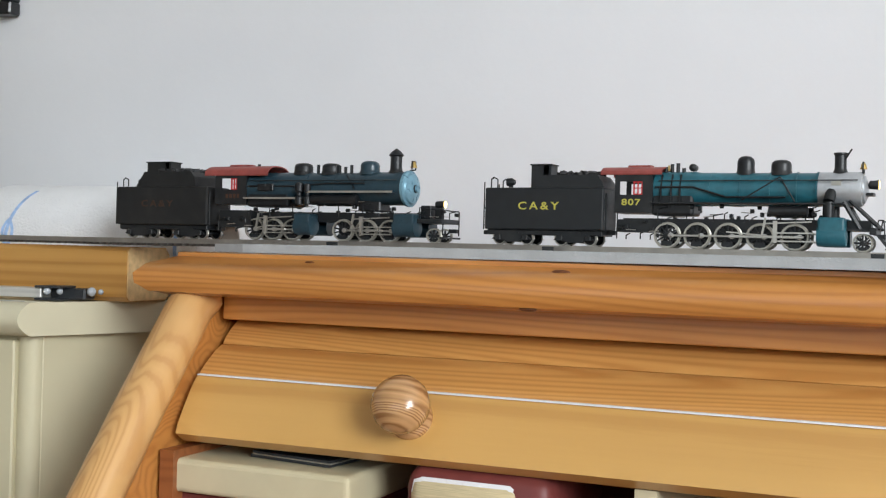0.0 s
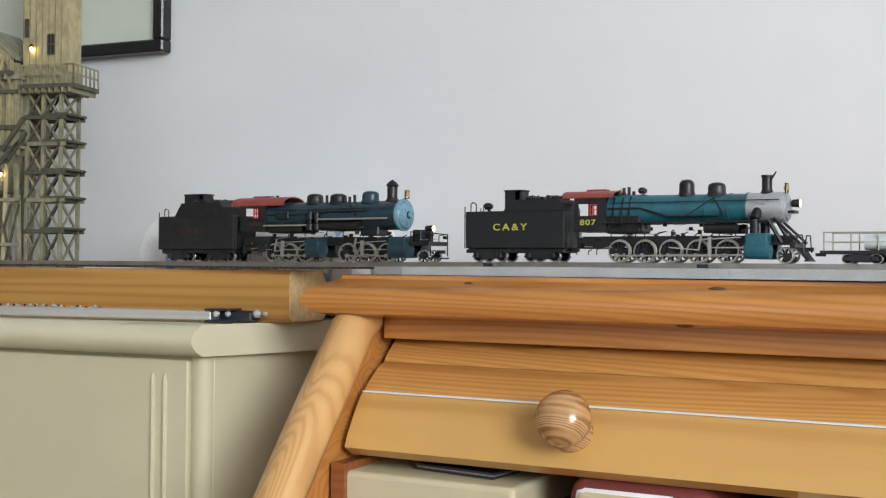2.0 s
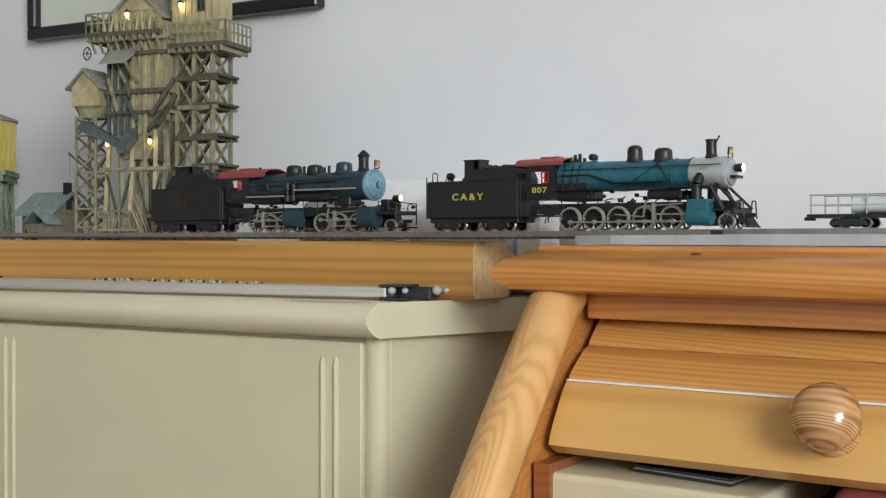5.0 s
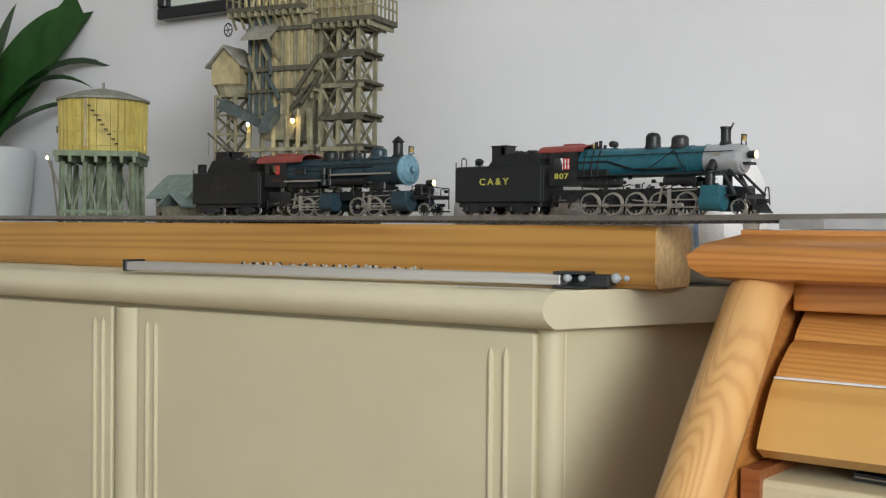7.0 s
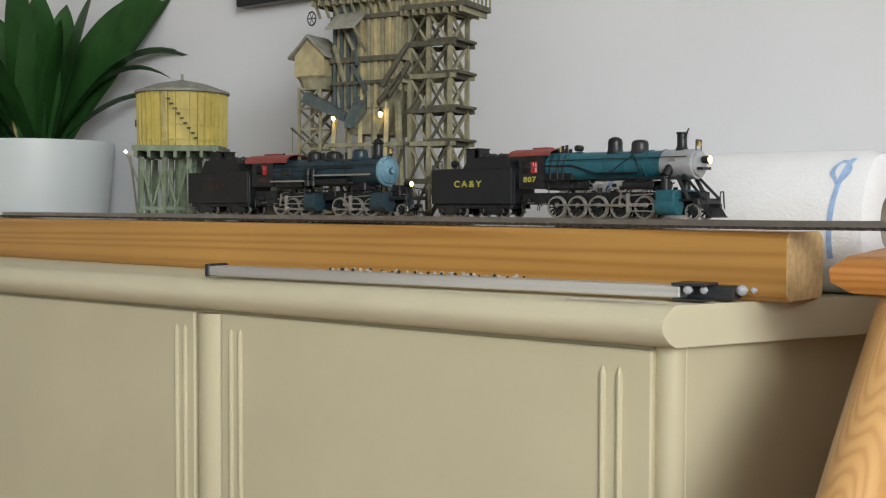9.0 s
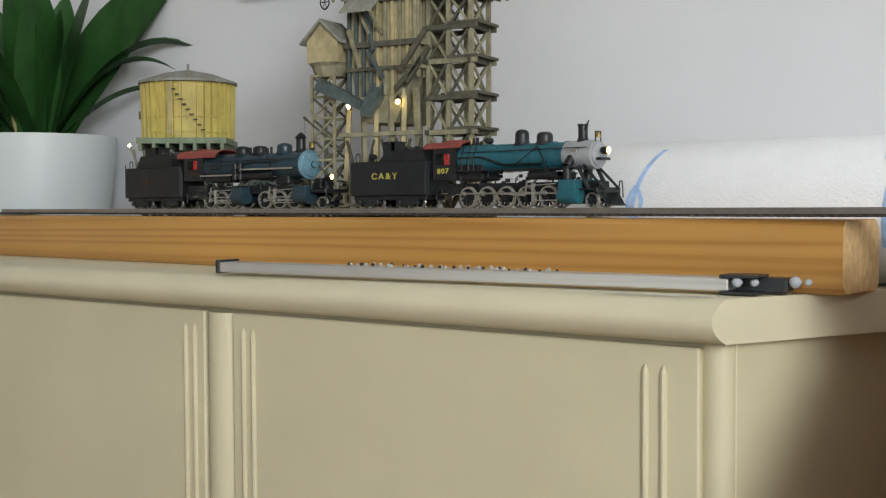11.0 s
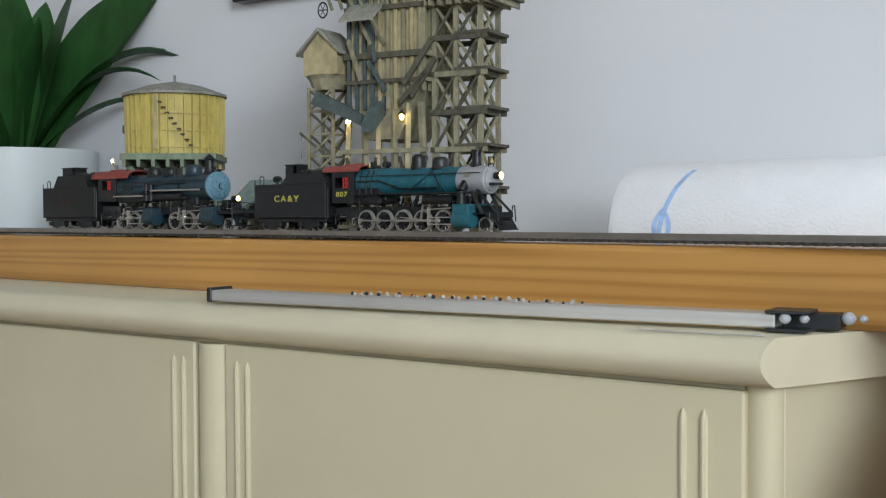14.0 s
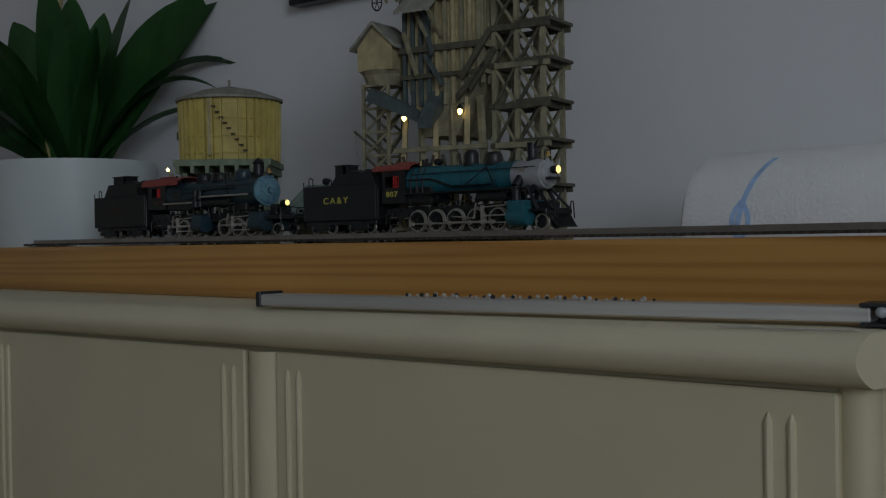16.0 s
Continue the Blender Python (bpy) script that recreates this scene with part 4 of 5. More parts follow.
def track():
    t = thing("model_track", None, "dark tied model railway track with nickel rails", "track")
    bm = B()
    n = 0
    x = -1.28
    tie = B()
    box(tie, -0.0014, 0.0014, -0.0165, 0.0165, -0.0063, -0.0042)
    me = bpy.data.meshes.new("tie")
    tie.to_mesh(me)
    tie.free()
    me.materials.append(TIE)
    while x < 0.93:
        ob = new("tie", me)
        ob.parent = t
        ob.matrix_basis = on_track(x)
        x += 0.0076
    for off in (-0.0089, 0.0089):
        for y0, y1, z0, z1 in ((-0.0013, 0.0013, -0.0042, -0.0036), (-0.0004, 0.0004, -0.0036, -0.001), (-0.0006, 0.0006, -0.001, 0.0)):
            bm = B()
            rings = []
            for k in range(64):
                x = -1.28 + k * 0.035
                q = on_track(x)
                rings.append([bm.verts.new(q @ Vector((0, off + y, z))) for y, z in ((y0, z0), (y1, z0), (y1, z1), (y0, z1))])
            for r0, r1 in zip(rings, rings[1:]):
                for i in range(4):
                    bm.faces.new((r0[i], r0[(i + 1) % 4], r1[(i + 1) % 4], r1[i]))
            bm.faces.new(rings[0][::-1]), bm.faces.new(rings[-1])
            part("rail", bm, RAIL, t, "nickel silver rail")


platform()
track()

# ---- rolling stock; lengths in millimetres from the rear, front towards +x ----
mm = 0.001
SPIN = []
RODMOVE = []


def wheelset(parent, x, r, name="wheelset", spokes=0, pale=True):
    """A turning axle with two wheels."""
    w = part(name, stick(B(), (0, -0.0085, 0), (0, 0.0085, 0), 0.0012, 8), BLACK, parent)
    w.location = (x * mm, 0, r * mm)
    R = r * mm
    for s in (-1, 1):
        y0 = s * 0.0078
        y1 = s * 0.0104
        tyre = lathe(B(), [(R * 0.84, y0), (R * 1.06, y0), (R * 1.06, y0 + s * 0.0006), (R, y0 + s * 0.0009), (R * 0.985, y1), (R * 0.86, y1), (R * 0.84, y0)], 28, "y")
        for f in [f for f in tyre.faces if len(f.verts) > 4]:
            tyre.faces.remove(f)
        smooth(part("tyre", tyre, TYRE if pale else RODS, w, "pale rimmed tyre" if pale else ""), 30)
        part("wheel_hub", lathe(B(), [(R * 0.24, y0), (R * 0.24, y1 + s * 0.0004), (0.0002, y1 + s * 0.0005)], 14, "y"), BLACK, w)
        if spokes:
            for k in range(spokes):
                a = 2 * math.pi * k / spokes
                part("spoke", beam(B(), (R * 0.2 * math.cos(a), (y0 + y1) / 2, R * 0.2 * math.sin(a)), (R * 0.87 * math.cos(a), (y0 + y1) / 2, R * 0.87 * math.sin(a)), 0.0011), BLACK, w)
            part("counterweight", box(B(), -R * 0.4, R * 0.4, min(y0, y1), max(y0, y1), -R * 0.82, -R * 0.45), BLACK, w)
        else:
            part("wheel_disc", lathe(B(), [(R * 0.84, (y0 + y1) / 2), (0.0002, (y0 + y1) / 2)], 20, "y"), BLACK, w)
    SPIN.append((w, x * mm, r * mm))
    return w


def rods(parent, axles, r, crank, pistons, height=1.6):
    """Coupling and connecting rods that circle with the cranks."""
    for s in (-1, 1):
        y = s * 0.0122
        bm = B()
        box(bm, axles[0] * mm - 0.0022, axles[-1] * mm + 0.0022, y - 0.0006, y + 0.0006, -height / 2 * mm, height / 2 * mm, 0.0004)
        for a in axles:
            lathe(bm, [(0.0019, y - 0.0008 * s), (0.0019, y + 0.0012 * s), (0.0002, y + 0.0014 * s)], 12, "y", (a * mm, 0, 0))
        o = part("side_rod", bm, RODS, parent, "bright side rod")
        RODMOVE.append((o, crank * mm, r * mm, 0 if s < 0 else 90))
        bm = B()
        main = axles[len(axles) // 2]
        y2 = y + s * 0.0016
        box(bm, main * mm - 0.002, (pistons - 12) * mm, y2 - 0.0006, y2 + 0.0006, -0.001, 0.001, 0.0004)
        o = part("main_rod", bm, RODS, parent, "bright connecting rod")
        RODMOVE.append((o, crank * mm * 0.9, r * mm, 0 if s < 0 else 90))
        bm = B()
        for dz in (0.0028, -0.0028):
            box(bm, (pistons - 26) * mm, (pistons - 2) * mm, y2 - 0.0006, y2 + 0.0006, r * mm + dz - 0.0005, r * mm + dz + 0.0005)
        box(bm, (pistons - 28) * mm, (pistons - 25.5) * mm, y2 - 0.001, y2 + 0.001, r * mm - 0.004, r * mm + 0.011)
        part("crosshead_guide", bm, RODS, parent)
        bm = B()
        beam(bm, ((pistons - 34) * mm, y2, r * mm + 0.009), ((pistons - 4) * mm, y2, r * mm + 0.0105), 0.0009)
        beam(bm, ((pistons - 33) * mm, y2, r * mm + 0.013), ((pistons - 35) * mm, y2, r * mm + 0.001), 0.0013)
        beam(bm, ((pistons - 35) * mm, y2, r * mm + 0.001), (main * mm, y2 + s * 0.0006, r * mm + 0.003), 0.0009)
        part("valve_gear", bm, RODS, parent)


def truck(parent, x, r, gap=21, long=30):
    for d in (-gap / 2, gap / 2):
        wheelset(parent, x + d, r, pale=False)
    for s in (-1, 1):
        bm = B()
        y0, y1 = sorted((s * 0.0112, s * 0.0135))
        out = [(-long / 2, r - 1.2), (-long / 2 + 4, r + 2.4), (-5, r + 3), (-3, r + 4.5), (3, r + 4.5), (5, r + 3), (long / 2 - 4, r + 2.4), (long / 2, r - 1.2), (long / 2 - 6, r - 1.5), (4, r - 3), (-4, r - 3), (-long / 2 + 6, r - 1.5)]
        extrude(bm, [((x + u) * mm, v * mm) for u, v in out], y0, y1, "y")
        for d in (-gap / 2, gap / 2):
            box(bm, (x + d - 2.2) * mm, (x + d + 2.2) * mm, *sorted((s * 0.013, s * 0.0152)), (r - 1.8) * mm, (r + 2) * mm, 0.0004)
        for d in (-1.6, 0, 1.6):
            stick(bm, ((x + d) * mm, s * 0.0128, (r - 2.4) * mm), ((x + d) * mm, s * 0.0128, (r + 2.6) * mm), 0.0007, 6)
        part("truck_frame", bm, BLACK, parent)
    part("truck_bolster", box(B(), (x - 3) * mm, (x + 3) * mm, -0.011, 0.011, r * mm, (r + 4.5) * mm), BLACK, parent)


def tender(name, label, length, zb, zt, bunker, hatch, wheels, r, text, mat, textmat, textx, textz):
    """Rectangular tender with a raised coal space and a hatch."""
    t = thing(name, None, label, "model tender")
    h = 15.2
    L = length
    part("underframe", box(B(), 1.5 * mm, (L - 1.5) * mm, -0.0125, 0.0125, (zb - 3.5) * mm, zb * mm, 0.0004), BLACK, t)
    part("body", box(B(), 0, L * mm, -h * mm, h * mm, zb * mm, zt * mm, 0.0012, seg=2), mat, t)
    x0, x1, zc = bunker
    out = [(x0 - 5, zt - 0.2), (x0 + 3, zc), (x1, zc), (x1 + 3, zc - 4), (x1 + 5, zt - 0.2)]
    part("coal_space", extrude(B(), [(u * mm, v * mm) for u, v in out], -h * mm * 0.995, h * mm * 0.995, "y"), mat, t)
    bm = B()
    rng = random.Random(len(name))
    for k in range(70):
        s = rng.uniform(0.0012, 0.0026)
        px, py = rng.uniform(x0 + 14, x1 - 2) * mm, rng.uniform(-h + 3, h - 3) * mm
        q = Euler([rng.uniform(0, 3) for _ in range(3)]).to_matrix().to_4x4()
        box(bm, -s, s, -s * 0.8, s * 0.8, -s * 0.7, s * 0.7, m=Matrix.Translation((px, py, zc * mm + rng.uniform(-0.0005, 0.0012))) @ q)
    part("coal_heap", bm, COAL, t, "heap of black coal")
    a, b, zh = hatch
    bm = B()
    for u0, u1, v0, v1 in ((a, a + 1.6, -6.5, 6.5), (b - 1.6, b, -6.5, 6.5), (a + 1.6, b - 1.6, 5, 6.5), (a + 1.6, b - 6, -6.5, -5)):
        box(bm, u0 * mm, u1 * mm, v0 * mm, v1 * mm, zt * mm, zh * mm)
    d = part("doghouse", bm, mat, t, "small dark hatch house")
    part("doghouse_roof", box(B(), (a - 1) * mm, (b + 1) * mm, -0.0075, 0.0075, zh * mm, (zh + 0.9) * mm, 0.0003), mat, d)
    for s in (-1, 1):
        bm = B()
        pipe(bm, [(3 * mm, s * 0.011, zt * mm), (3 * mm, s * 0.011, (zt + 6) * mm), (5 * mm, s * 0.011, (zt + 7.5) * mm), (8 * mm, s * 0.011, (zt + 6) * mm), (8 * mm, s * 0.011, zt * mm)], 0.0005)
        part("grab_loop", bm, BLACK, t)
        bm = B()
        for k in range(4):
            stick(bm, (-0.0012, s * 0.009, (zb + 3 + k * 6) * mm), (-0.0012, s * 0.0135, (zb + 3 + k * 6) * mm), 0.0004)
        stick(bm, (-0.0012, s * 0.0135, zb * mm), (-0.0012, s * 0.0135, (zt + 4) * mm), 0.0005)
        part("ladder", bm, BLACK, t)
        part("grab_rail", stick(B(), (L * mm + 0.0012, s * 0.0135, zb * mm), (L * mm + 0.0012, s * 0.0135, (zt - 4) * mm), 0.0005), BLACK, t)
    smooth(part("rear_lamp", lathe(B(), [(0.0004, 11 * mm), (0.0028, 11 * mm), (0.003, 14.5 * mm), (0.0016, 17 * mm)], 14, "x", (0, 0, (zt + 4.6) * mm)), BLACK, t), 40)
    part("lamp_stand", stick(B(), (14 * mm, 0, zt * mm), (14 * mm, 0, (zt + 3) * mm), 0.0015), BLACK, t)
    for s in (-1, 1):
        turn = pose(textx * mm, s * (h * mm + 0.00012), textz * mm, 90, 0, 0 if s < 0 else 180)
        words(text, 0.0074, textmat, t, turn, "lettering", 1.42, 1.28)
    for x in wheels:
        truck(t, x, r)
    part("coupler", box(B(), -0.0065, 0.001, -0.0015, 0.0015, 7 * mm, 10 * mm, 0.0004), BLACK, t)
    part("drawbar", box(B(), (L - 1) * mm, (L + 5) * mm, -0.0025, 0.0025, 8 * mm, 11 * mm), BLACK, t)
    return t


def boiler_bands(parent, xs, r, zc, mat):
    for x in xs:
        smooth(part("boiler_band", lathe(B(), [(r * mm, (x - 0.5) * mm), ((r + 0.25) * mm, (x - 0.5) * mm), ((r + 0.25) * mm, (x + 0.5) * mm), (r * mm, (x + 0.5) * mm)], 36, "x", (0, 0, zc * mm)), mat, parent))


def dome(parent, x, w, z0, z1, mat, name="dome"):
    h = z1 - z0
    prof = [(w * 0.62, z0 - 1.5), (w * 0.52, z0 + h * 0.12), (w * 0.5, z0 + h * 0.25), (w * 0.5, z0 + h * 0.62), (w * 0.45, z0 + h * 0.82), (w * 0.3, z0 + h * 0.95), (0.02, z1)]
    return smooth(part(name, lathe(B(), [(a * mm, b * mm) for a, b in prof], 22, "z", (x * mm, 0, 0)), mat, parent), 60)


def cab(parent, x0, x1, zb, ze, zr, r0, r1, wall, h=14.0, win=None):
    wx0, wx1, wz0, wz1 = win
    c = box(B(), (x1 - 0.8) * mm, x1 * mm, -h * mm + 0.0008, h * mm - 0.0008, (zb + 1) * mm, ze * mm)
    body = part("cab", c, wall, parent, "black cab with open side windows")
    part("cab_floor", box(B(), x0 * mm, x1 * mm, -h * mm + 0.0008, h * mm - 0.0008, zb * mm, (zb + 1) * mm), wall, body)
    for s in (-1, 1):
        ys = sorted((s * h * mm, s * (h - 0.8) * mm))
        for a, b, z0, z1 in ((x0, wx0, zb, ze), (wx1, x1, zb, ze), (wx0, wx1, zb, wz0), (wx0, wx1, wz1, ze)):
            part("cab_panel", box(B(), a * mm, b * mm, *ys, z0 * mm, z1 * mm), wall, body)
    out = []
    n = 12
    for i in range(n + 1):
        a = math.pi * i / n
        out.append(((h + 1.4) * math.cos(a) * mm, (ze - 0.4 + (zr - ze) * math.sin(a) ** 0.75) * mm))
    inner = [(u * 0.97, v - 0.0009) for u, v in reversed(out)]
    roof = part("cab_roof", extrude(B(), out + inner, r0 * mm, r1 * mm), REDROOF, parent, "dull red curved cab roof")
    smooth(roof, 35)
    part("roof_hatch", box(B(), (x0 + 6) * mm, (x1 - 4) * mm, -0.004, 0.004, (zr - 0.7) * mm, (zr + 0.9) * mm, 0.0003), REDROOF, parent)
    for s in (-1, 1):
        y = s * (h - 0.5) * mm
        m = (wx0 + wx1) / 2 + 1.5
        f = B()
        for a, b, z0, z1 in ((m, wx1, wz0, wz0 + 0.8), (m, wx1, wz1 - 0.8, wz1), (m, m + 0.8, wz0, wz1), (wx1 - 0.8, wx1, wz0, wz1), (m, wx1, (wz0 + wz1) / 2 - 0.35, (wz0 + wz1) / 2 + 0.35), ((m + wx1) / 2 - 0.35, (m + wx1) / 2 + 0.35, wz0, wz1)):
            box(f, a * mm, b * mm, y - 0.0006, y + 0.0006, z0 * mm, z1 * mm)
        part("window_sash", f, REDTRIM, body, "red window sash")
    return body


def small_fittings(parent, x0, x1, z0, z1, y, count, seed):
    """Pipes, brackets and valves below the running boards and along the boiler."""
    rng = random.Random(seed)
    for side in (-1, 1):
        for k in range(count):
            x = x0 + (x1 - x0) * (k + rng.random() * 0.7) / count
            z = rng.uniform(z0, z1)
            yy = side * (y + rng.uniform(-1.2, 1.0)) * mm
            kind = k % 4
            if kind == 0:
                part("drop_pipe", pipe(B(), [(x * mm, yy, (z0 - 2) * mm), (x * mm, yy, z * mm), ((x + rng.uniform(2, 7)) * mm, yy, (z + 1.5) * mm)], 0.00045), BLACK, parent)
            elif kind == 1:
                smooth(part("valve_body", lathe(B(), [(0.3 * mm, -1.6 * mm), (1.5 * mm, -1.2 * mm), (1.5 * mm, 1.2 * mm), (0.3 * mm, 1.6 * mm)], 10, "x", (x * mm, yy, z * mm)), BLACK, parent), 40)
            elif kind == 2:
                part("bracket", box(B(), (x - 1.1) * mm, (x + 1.1) * mm, *sorted((yy, yy - side * 0.004)), (z - 1.6) * mm, (z + 1.6) * mm, 0.0003), BLACK, parent)
            else:
                part("bright_pipe", pipe(B(), [((x - 4) * mm, yy, z * mm), ((x + 3) * mm, yy, (z + rng.uniform(-1, 1)) * mm)], 0.00035), RODS, parent, "thin bright pipe")


def loco_handrails(parent, x0, x1, y, z, n):
    for s in (-1, 1):
        bm = B()
        stick(bm, (x0 * mm, s * y * mm, z * mm), (x1 * mm, s * y * mm, z * mm), 0.0004, 5)
        for k in range(n):
            x = x0 + (x1 - x0) * (k + 0.5) / n
            stick(bm, (x * mm, s * (y - 1.6) * mm, z * mm), (x * mm, s * (y + 0.3) * mm, z * mm), 0.0006, 6)
        part("handrail", bm, BLACK, parent)


def engine_807():
    """Ten-coupled engine, teal boiler; x runs on from its tender at 0."""
    t = thing("steam_locomotive", None, "teal and black model steam locomotive with silver smokebox", "model locomotive")
    zc = 42.0
    smooth(part("boiler", lathe(B(), [(12.6 * mm, 121 * mm), (12.6 * mm, 150 * mm), (11.9 * mm, 153 * mm), (11.2 * mm, 229.5 * mm)], 40, "x", (0, 0, zc * mm)), TEAL, t, "teal boiler"), 30)
    part("firebox", box(B(), 121 * mm, 150 * mm, -0.0115, 0.0115, 23 * mm, 46 * mm, 0.002, seg=2), BLACK, t)
    sb = smooth(part("smokebox", lathe(B(), [(11.6 * mm, 229.6 * mm), (11.6 * mm, 255 * mm), (11.2 * mm, 256 * mm), (9.6 * mm, 256.4 * mm), (9.2 * mm, 257.6 * mm), (5 * mm, 259 * mm), (0.2 * mm, 259.6 * mm)], 40, "x", (0, 0, zc * mm)), SILVER, t, "silver painted smokebox"), 35)
    part("number_plate", box(B(), 238 * mm, 244 * mm, -0.0119, -0.0112, 44 * mm, 47 * mm), TYRE, sb)
    bm = B()
    for k in range(18):
        a = 2 * math.pi * k / 18
        lathe(bm, [(0.0005, 256 * mm), (0.0004, 256.8 * mm), (0.00005, 256.9 * mm)], 6, "x", (0, 10.4 * mm * math.cos(a), zc * mm + 10.4 * mm * math.sin(a)))
    part("door_bolts", bm, RODS, sb)
    boiler_bands(t, (160, 180, 199, 216, 228.6), 11.75, zc, TEAL)
    cab(t, 96, 122.5, 24.5, 53, 58.5, 86, 129, BLACK, win=(99.5, 115.5, 37.5, 47))
    for s in (-1, 1):
        words("807", 0.0062, YELLOWTXT, t, pose(107.5 * mm, s * 0.01415, 32 * mm, 90, 0, 0 if s < 0 else 180), "lettering", 1.15, 1.3)
    dome(t, 182, 11.4, 53.2, 65.5, BLACK, "sand_dome")
    dome(t, 205, 13, 53, 62.5, BLACK, "steam_dome")
    smooth(part("chimney", lathe(B(), [(6 * mm, 51.5 * mm), (4.4 * mm, 54 * mm), (3.7 * mm, 56 * mm), (3.7 * mm, 65 * mm), (4.3 * mm, 65.4 * mm), (4.3 * mm, 66.6 * mm), (3.2 * mm, 66.6 * mm), (3.0 * mm, 60 * mm)], 20, "z", (242 * mm, 0, 0)), BLACK, t, "straight black chimney"), 40)
    part("chimney_lever", stick(B(), (245 * mm, -0.002, 62 * mm), (249 * mm, -0.002, 69 * mm), 0.0006), BLACK, t)
    for x, z in ((129, 58), (133, 60), (137, 60.5), (141, 57)):
        part("turret_valve", stick(B(), (x * mm, -0.003, 53 * mm), (x * mm, -0.003, z * mm), 0.0013, 8), BLACK, t)
    bm = lathe(B(), [(0.0002, -0.004), (0.0026, -0.003), (0.0028, 0), (0.0026, 0.003), (0.0002, 0.004)], 12, "y", (147 * mm, 0, 57.5 * mm))
    part("dynamo", bm, BLACK, t)
    part("whistle", stick(B(), (131 * mm, -0.004, 55 * mm), (131 * mm, -0.004, 59 * mm), 0.0008), BRASS, t)
    bell = smooth(part("bell", lathe(B(), [(2.4 * mm, 55.5 * mm), (1.9 * mm, 57 * mm), (1.5 * mm, 59 * mm), (0.2 * mm, 60 * mm)], 14, "z", (256 * mm, 0, 0)), BRASS, t, "brass bell"), 60)
    part("bell_bracket", pipe(B(), [(256 * mm, -0.0035, 52 * mm), (256 * mm, -0.0035, 60 * mm), (256 * mm, 0.0035, 60 * mm), (256 * mm, 0.0035, 52 * mm)], 0.0005), BLACK, t)
    hl = smooth(part("headlight", lathe(B(), [(0.5 * mm, 259 * mm), (2.8 * mm, 260 * mm), (3.2 * mm, 265 * mm), (3.0 * mm, 265.6 * mm)], 18, "x", (0, 0, 45 * mm)), BLACK, t, "lit round headlight"), 40)
    smooth(part("headlight_lens", lathe(B(), [(3.0 * mm, 265.7 * mm), (0.1 * mm, 266.4 * mm)], 16, "x", (0, 0, 45 * mm)), HEADGLOW, hl, "glowing lens"))
    part("marker_bracket", box(B(), 257 * mm, 263 * mm, -0.006, 0.006, 37.5 * mm, 39.5 * mm), BLACK, t)
    part("running_board", box(B(), 121 * mm, 247 * mm, -0.0165, -0.0085, 31 * mm, 32.2 * mm, 0.0003), BLACK, t)
    part("running_board", box(B(), 121 * mm, 247 * mm, 0.0085, 0.0165, 31 * mm, 32.2 * mm, 0.0003), BLACK, t)
    for s in (-1, 1):
        bm = B()
        pipe(bm, [(124 * mm, s * 0.0136, 43 * mm), (150 * mm, s * 0.0132, 43 * mm), (172 * mm, s * 0.0118, 36 * mm), (210 * mm, s * 0.0116, 36 * mm)], 0.0008)
        pipe(bm, [(182 * mm, s * 0.0125, 34 * mm), (206 * mm, s * 0.0108, 50 * mm), (216 * mm, s * 0.0125, 33 * mm)], 0.0005)
        for x in (128, 135, 141):
            pipe(bm, [(x * mm, s * 0.013, 32 * mm), (x * mm, s * 0.0132, 42 * mm), (x * mm, s * 0.009, 52 * mm)], 0.0007)
        part("boiler_piping", bm, BLACK, t)
        smooth(part("air_reservoir", lathe(B(), [(0.3 * mm, 199 * mm), (3.6 * mm, 200 * mm), (3.6 * mm, 224 * mm), (0.3 * mm, 225 * mm)], 16, "x", (0, s * 0.0125, 26.5 * mm)), BLACK, t), 40)
        cyl = smooth(part("cylinder", lathe(B(), [(0.2 * mm, 230 * mm), (6.6 * mm, 230.5 * mm), (7 * mm, 231.5 * mm), (7 * mm, 247 * mm), (6.6 * mm, 248 * mm), (0.2 * mm, 248.6 * mm)], 22, "x", (0, s * 0.0125, 10 * mm)), TEAL, t, "teal cylinder block"), 40)
        part("valve_chest", box(B(), 231 * mm, 247.6 * mm, *sorted((s * 0.007, s * 0.0185)), 10 * mm, 22.5 * mm, 0.0015, seg=2), TEAL, t)
        smooth(part("steam_pipe", pipe(B(), [(237 * mm, s * 0.0135, 22 * mm), (237 * mm, s * 0.0135, 33 * mm), (238 * mm, s * 0.009, 40 * mm)], 0.0036, 12), BLACK, t), 50)
        pipe_bm = pipe(B(), [(249 * mm, s * 0.0085, 34 * mm), (268 * mm, s * 0.0105, 15 * mm)], 0.0011)
        pipe(pipe_bm, [(246 * mm, s * 0.012, 33 * mm), (256 * mm, s * 0.0125, 15 * mm)], 0.0016)
        part("smokebox_brace", pipe_bm, BLACK, t)
        part("brake_rigging", box(B(), 138 * mm, 222 * mm, *sorted((s * 0.003, s * 0.0062)), 5 * mm, 15 * mm), BLACK, t)
    part("frame_bed", box(B(), 100 * mm, 262 * mm, -0.006, 0.006, 14 * mm, 21 * mm), BLACK, t)
    part("trailing_frame", box(B(), 97 * mm, 128 * mm, -0.01, 0.01, 11 * mm, 20 * mm), BLACK, t)
    part("pilot_beam", box(B(), 262 * mm, 266 * mm, -0.0155, 0.0155, 11.5 * mm, 16 * mm, 0.0004), BLACK, t)
    part("pilot_deck", box(B(), 246 * mm, 264 * mm, -0.0135, 0.0135, 14 * mm, 15.4 * mm), BLACK, t)
    for k in range(9):
        y = (-12 + k * 3) * mm
        part("pilot_bar", beam(B(), (266 * mm, y, 11.5 * mm), (273 * mm, y * 0.85, 2.2 * mm), 0.001), BLACK, t)
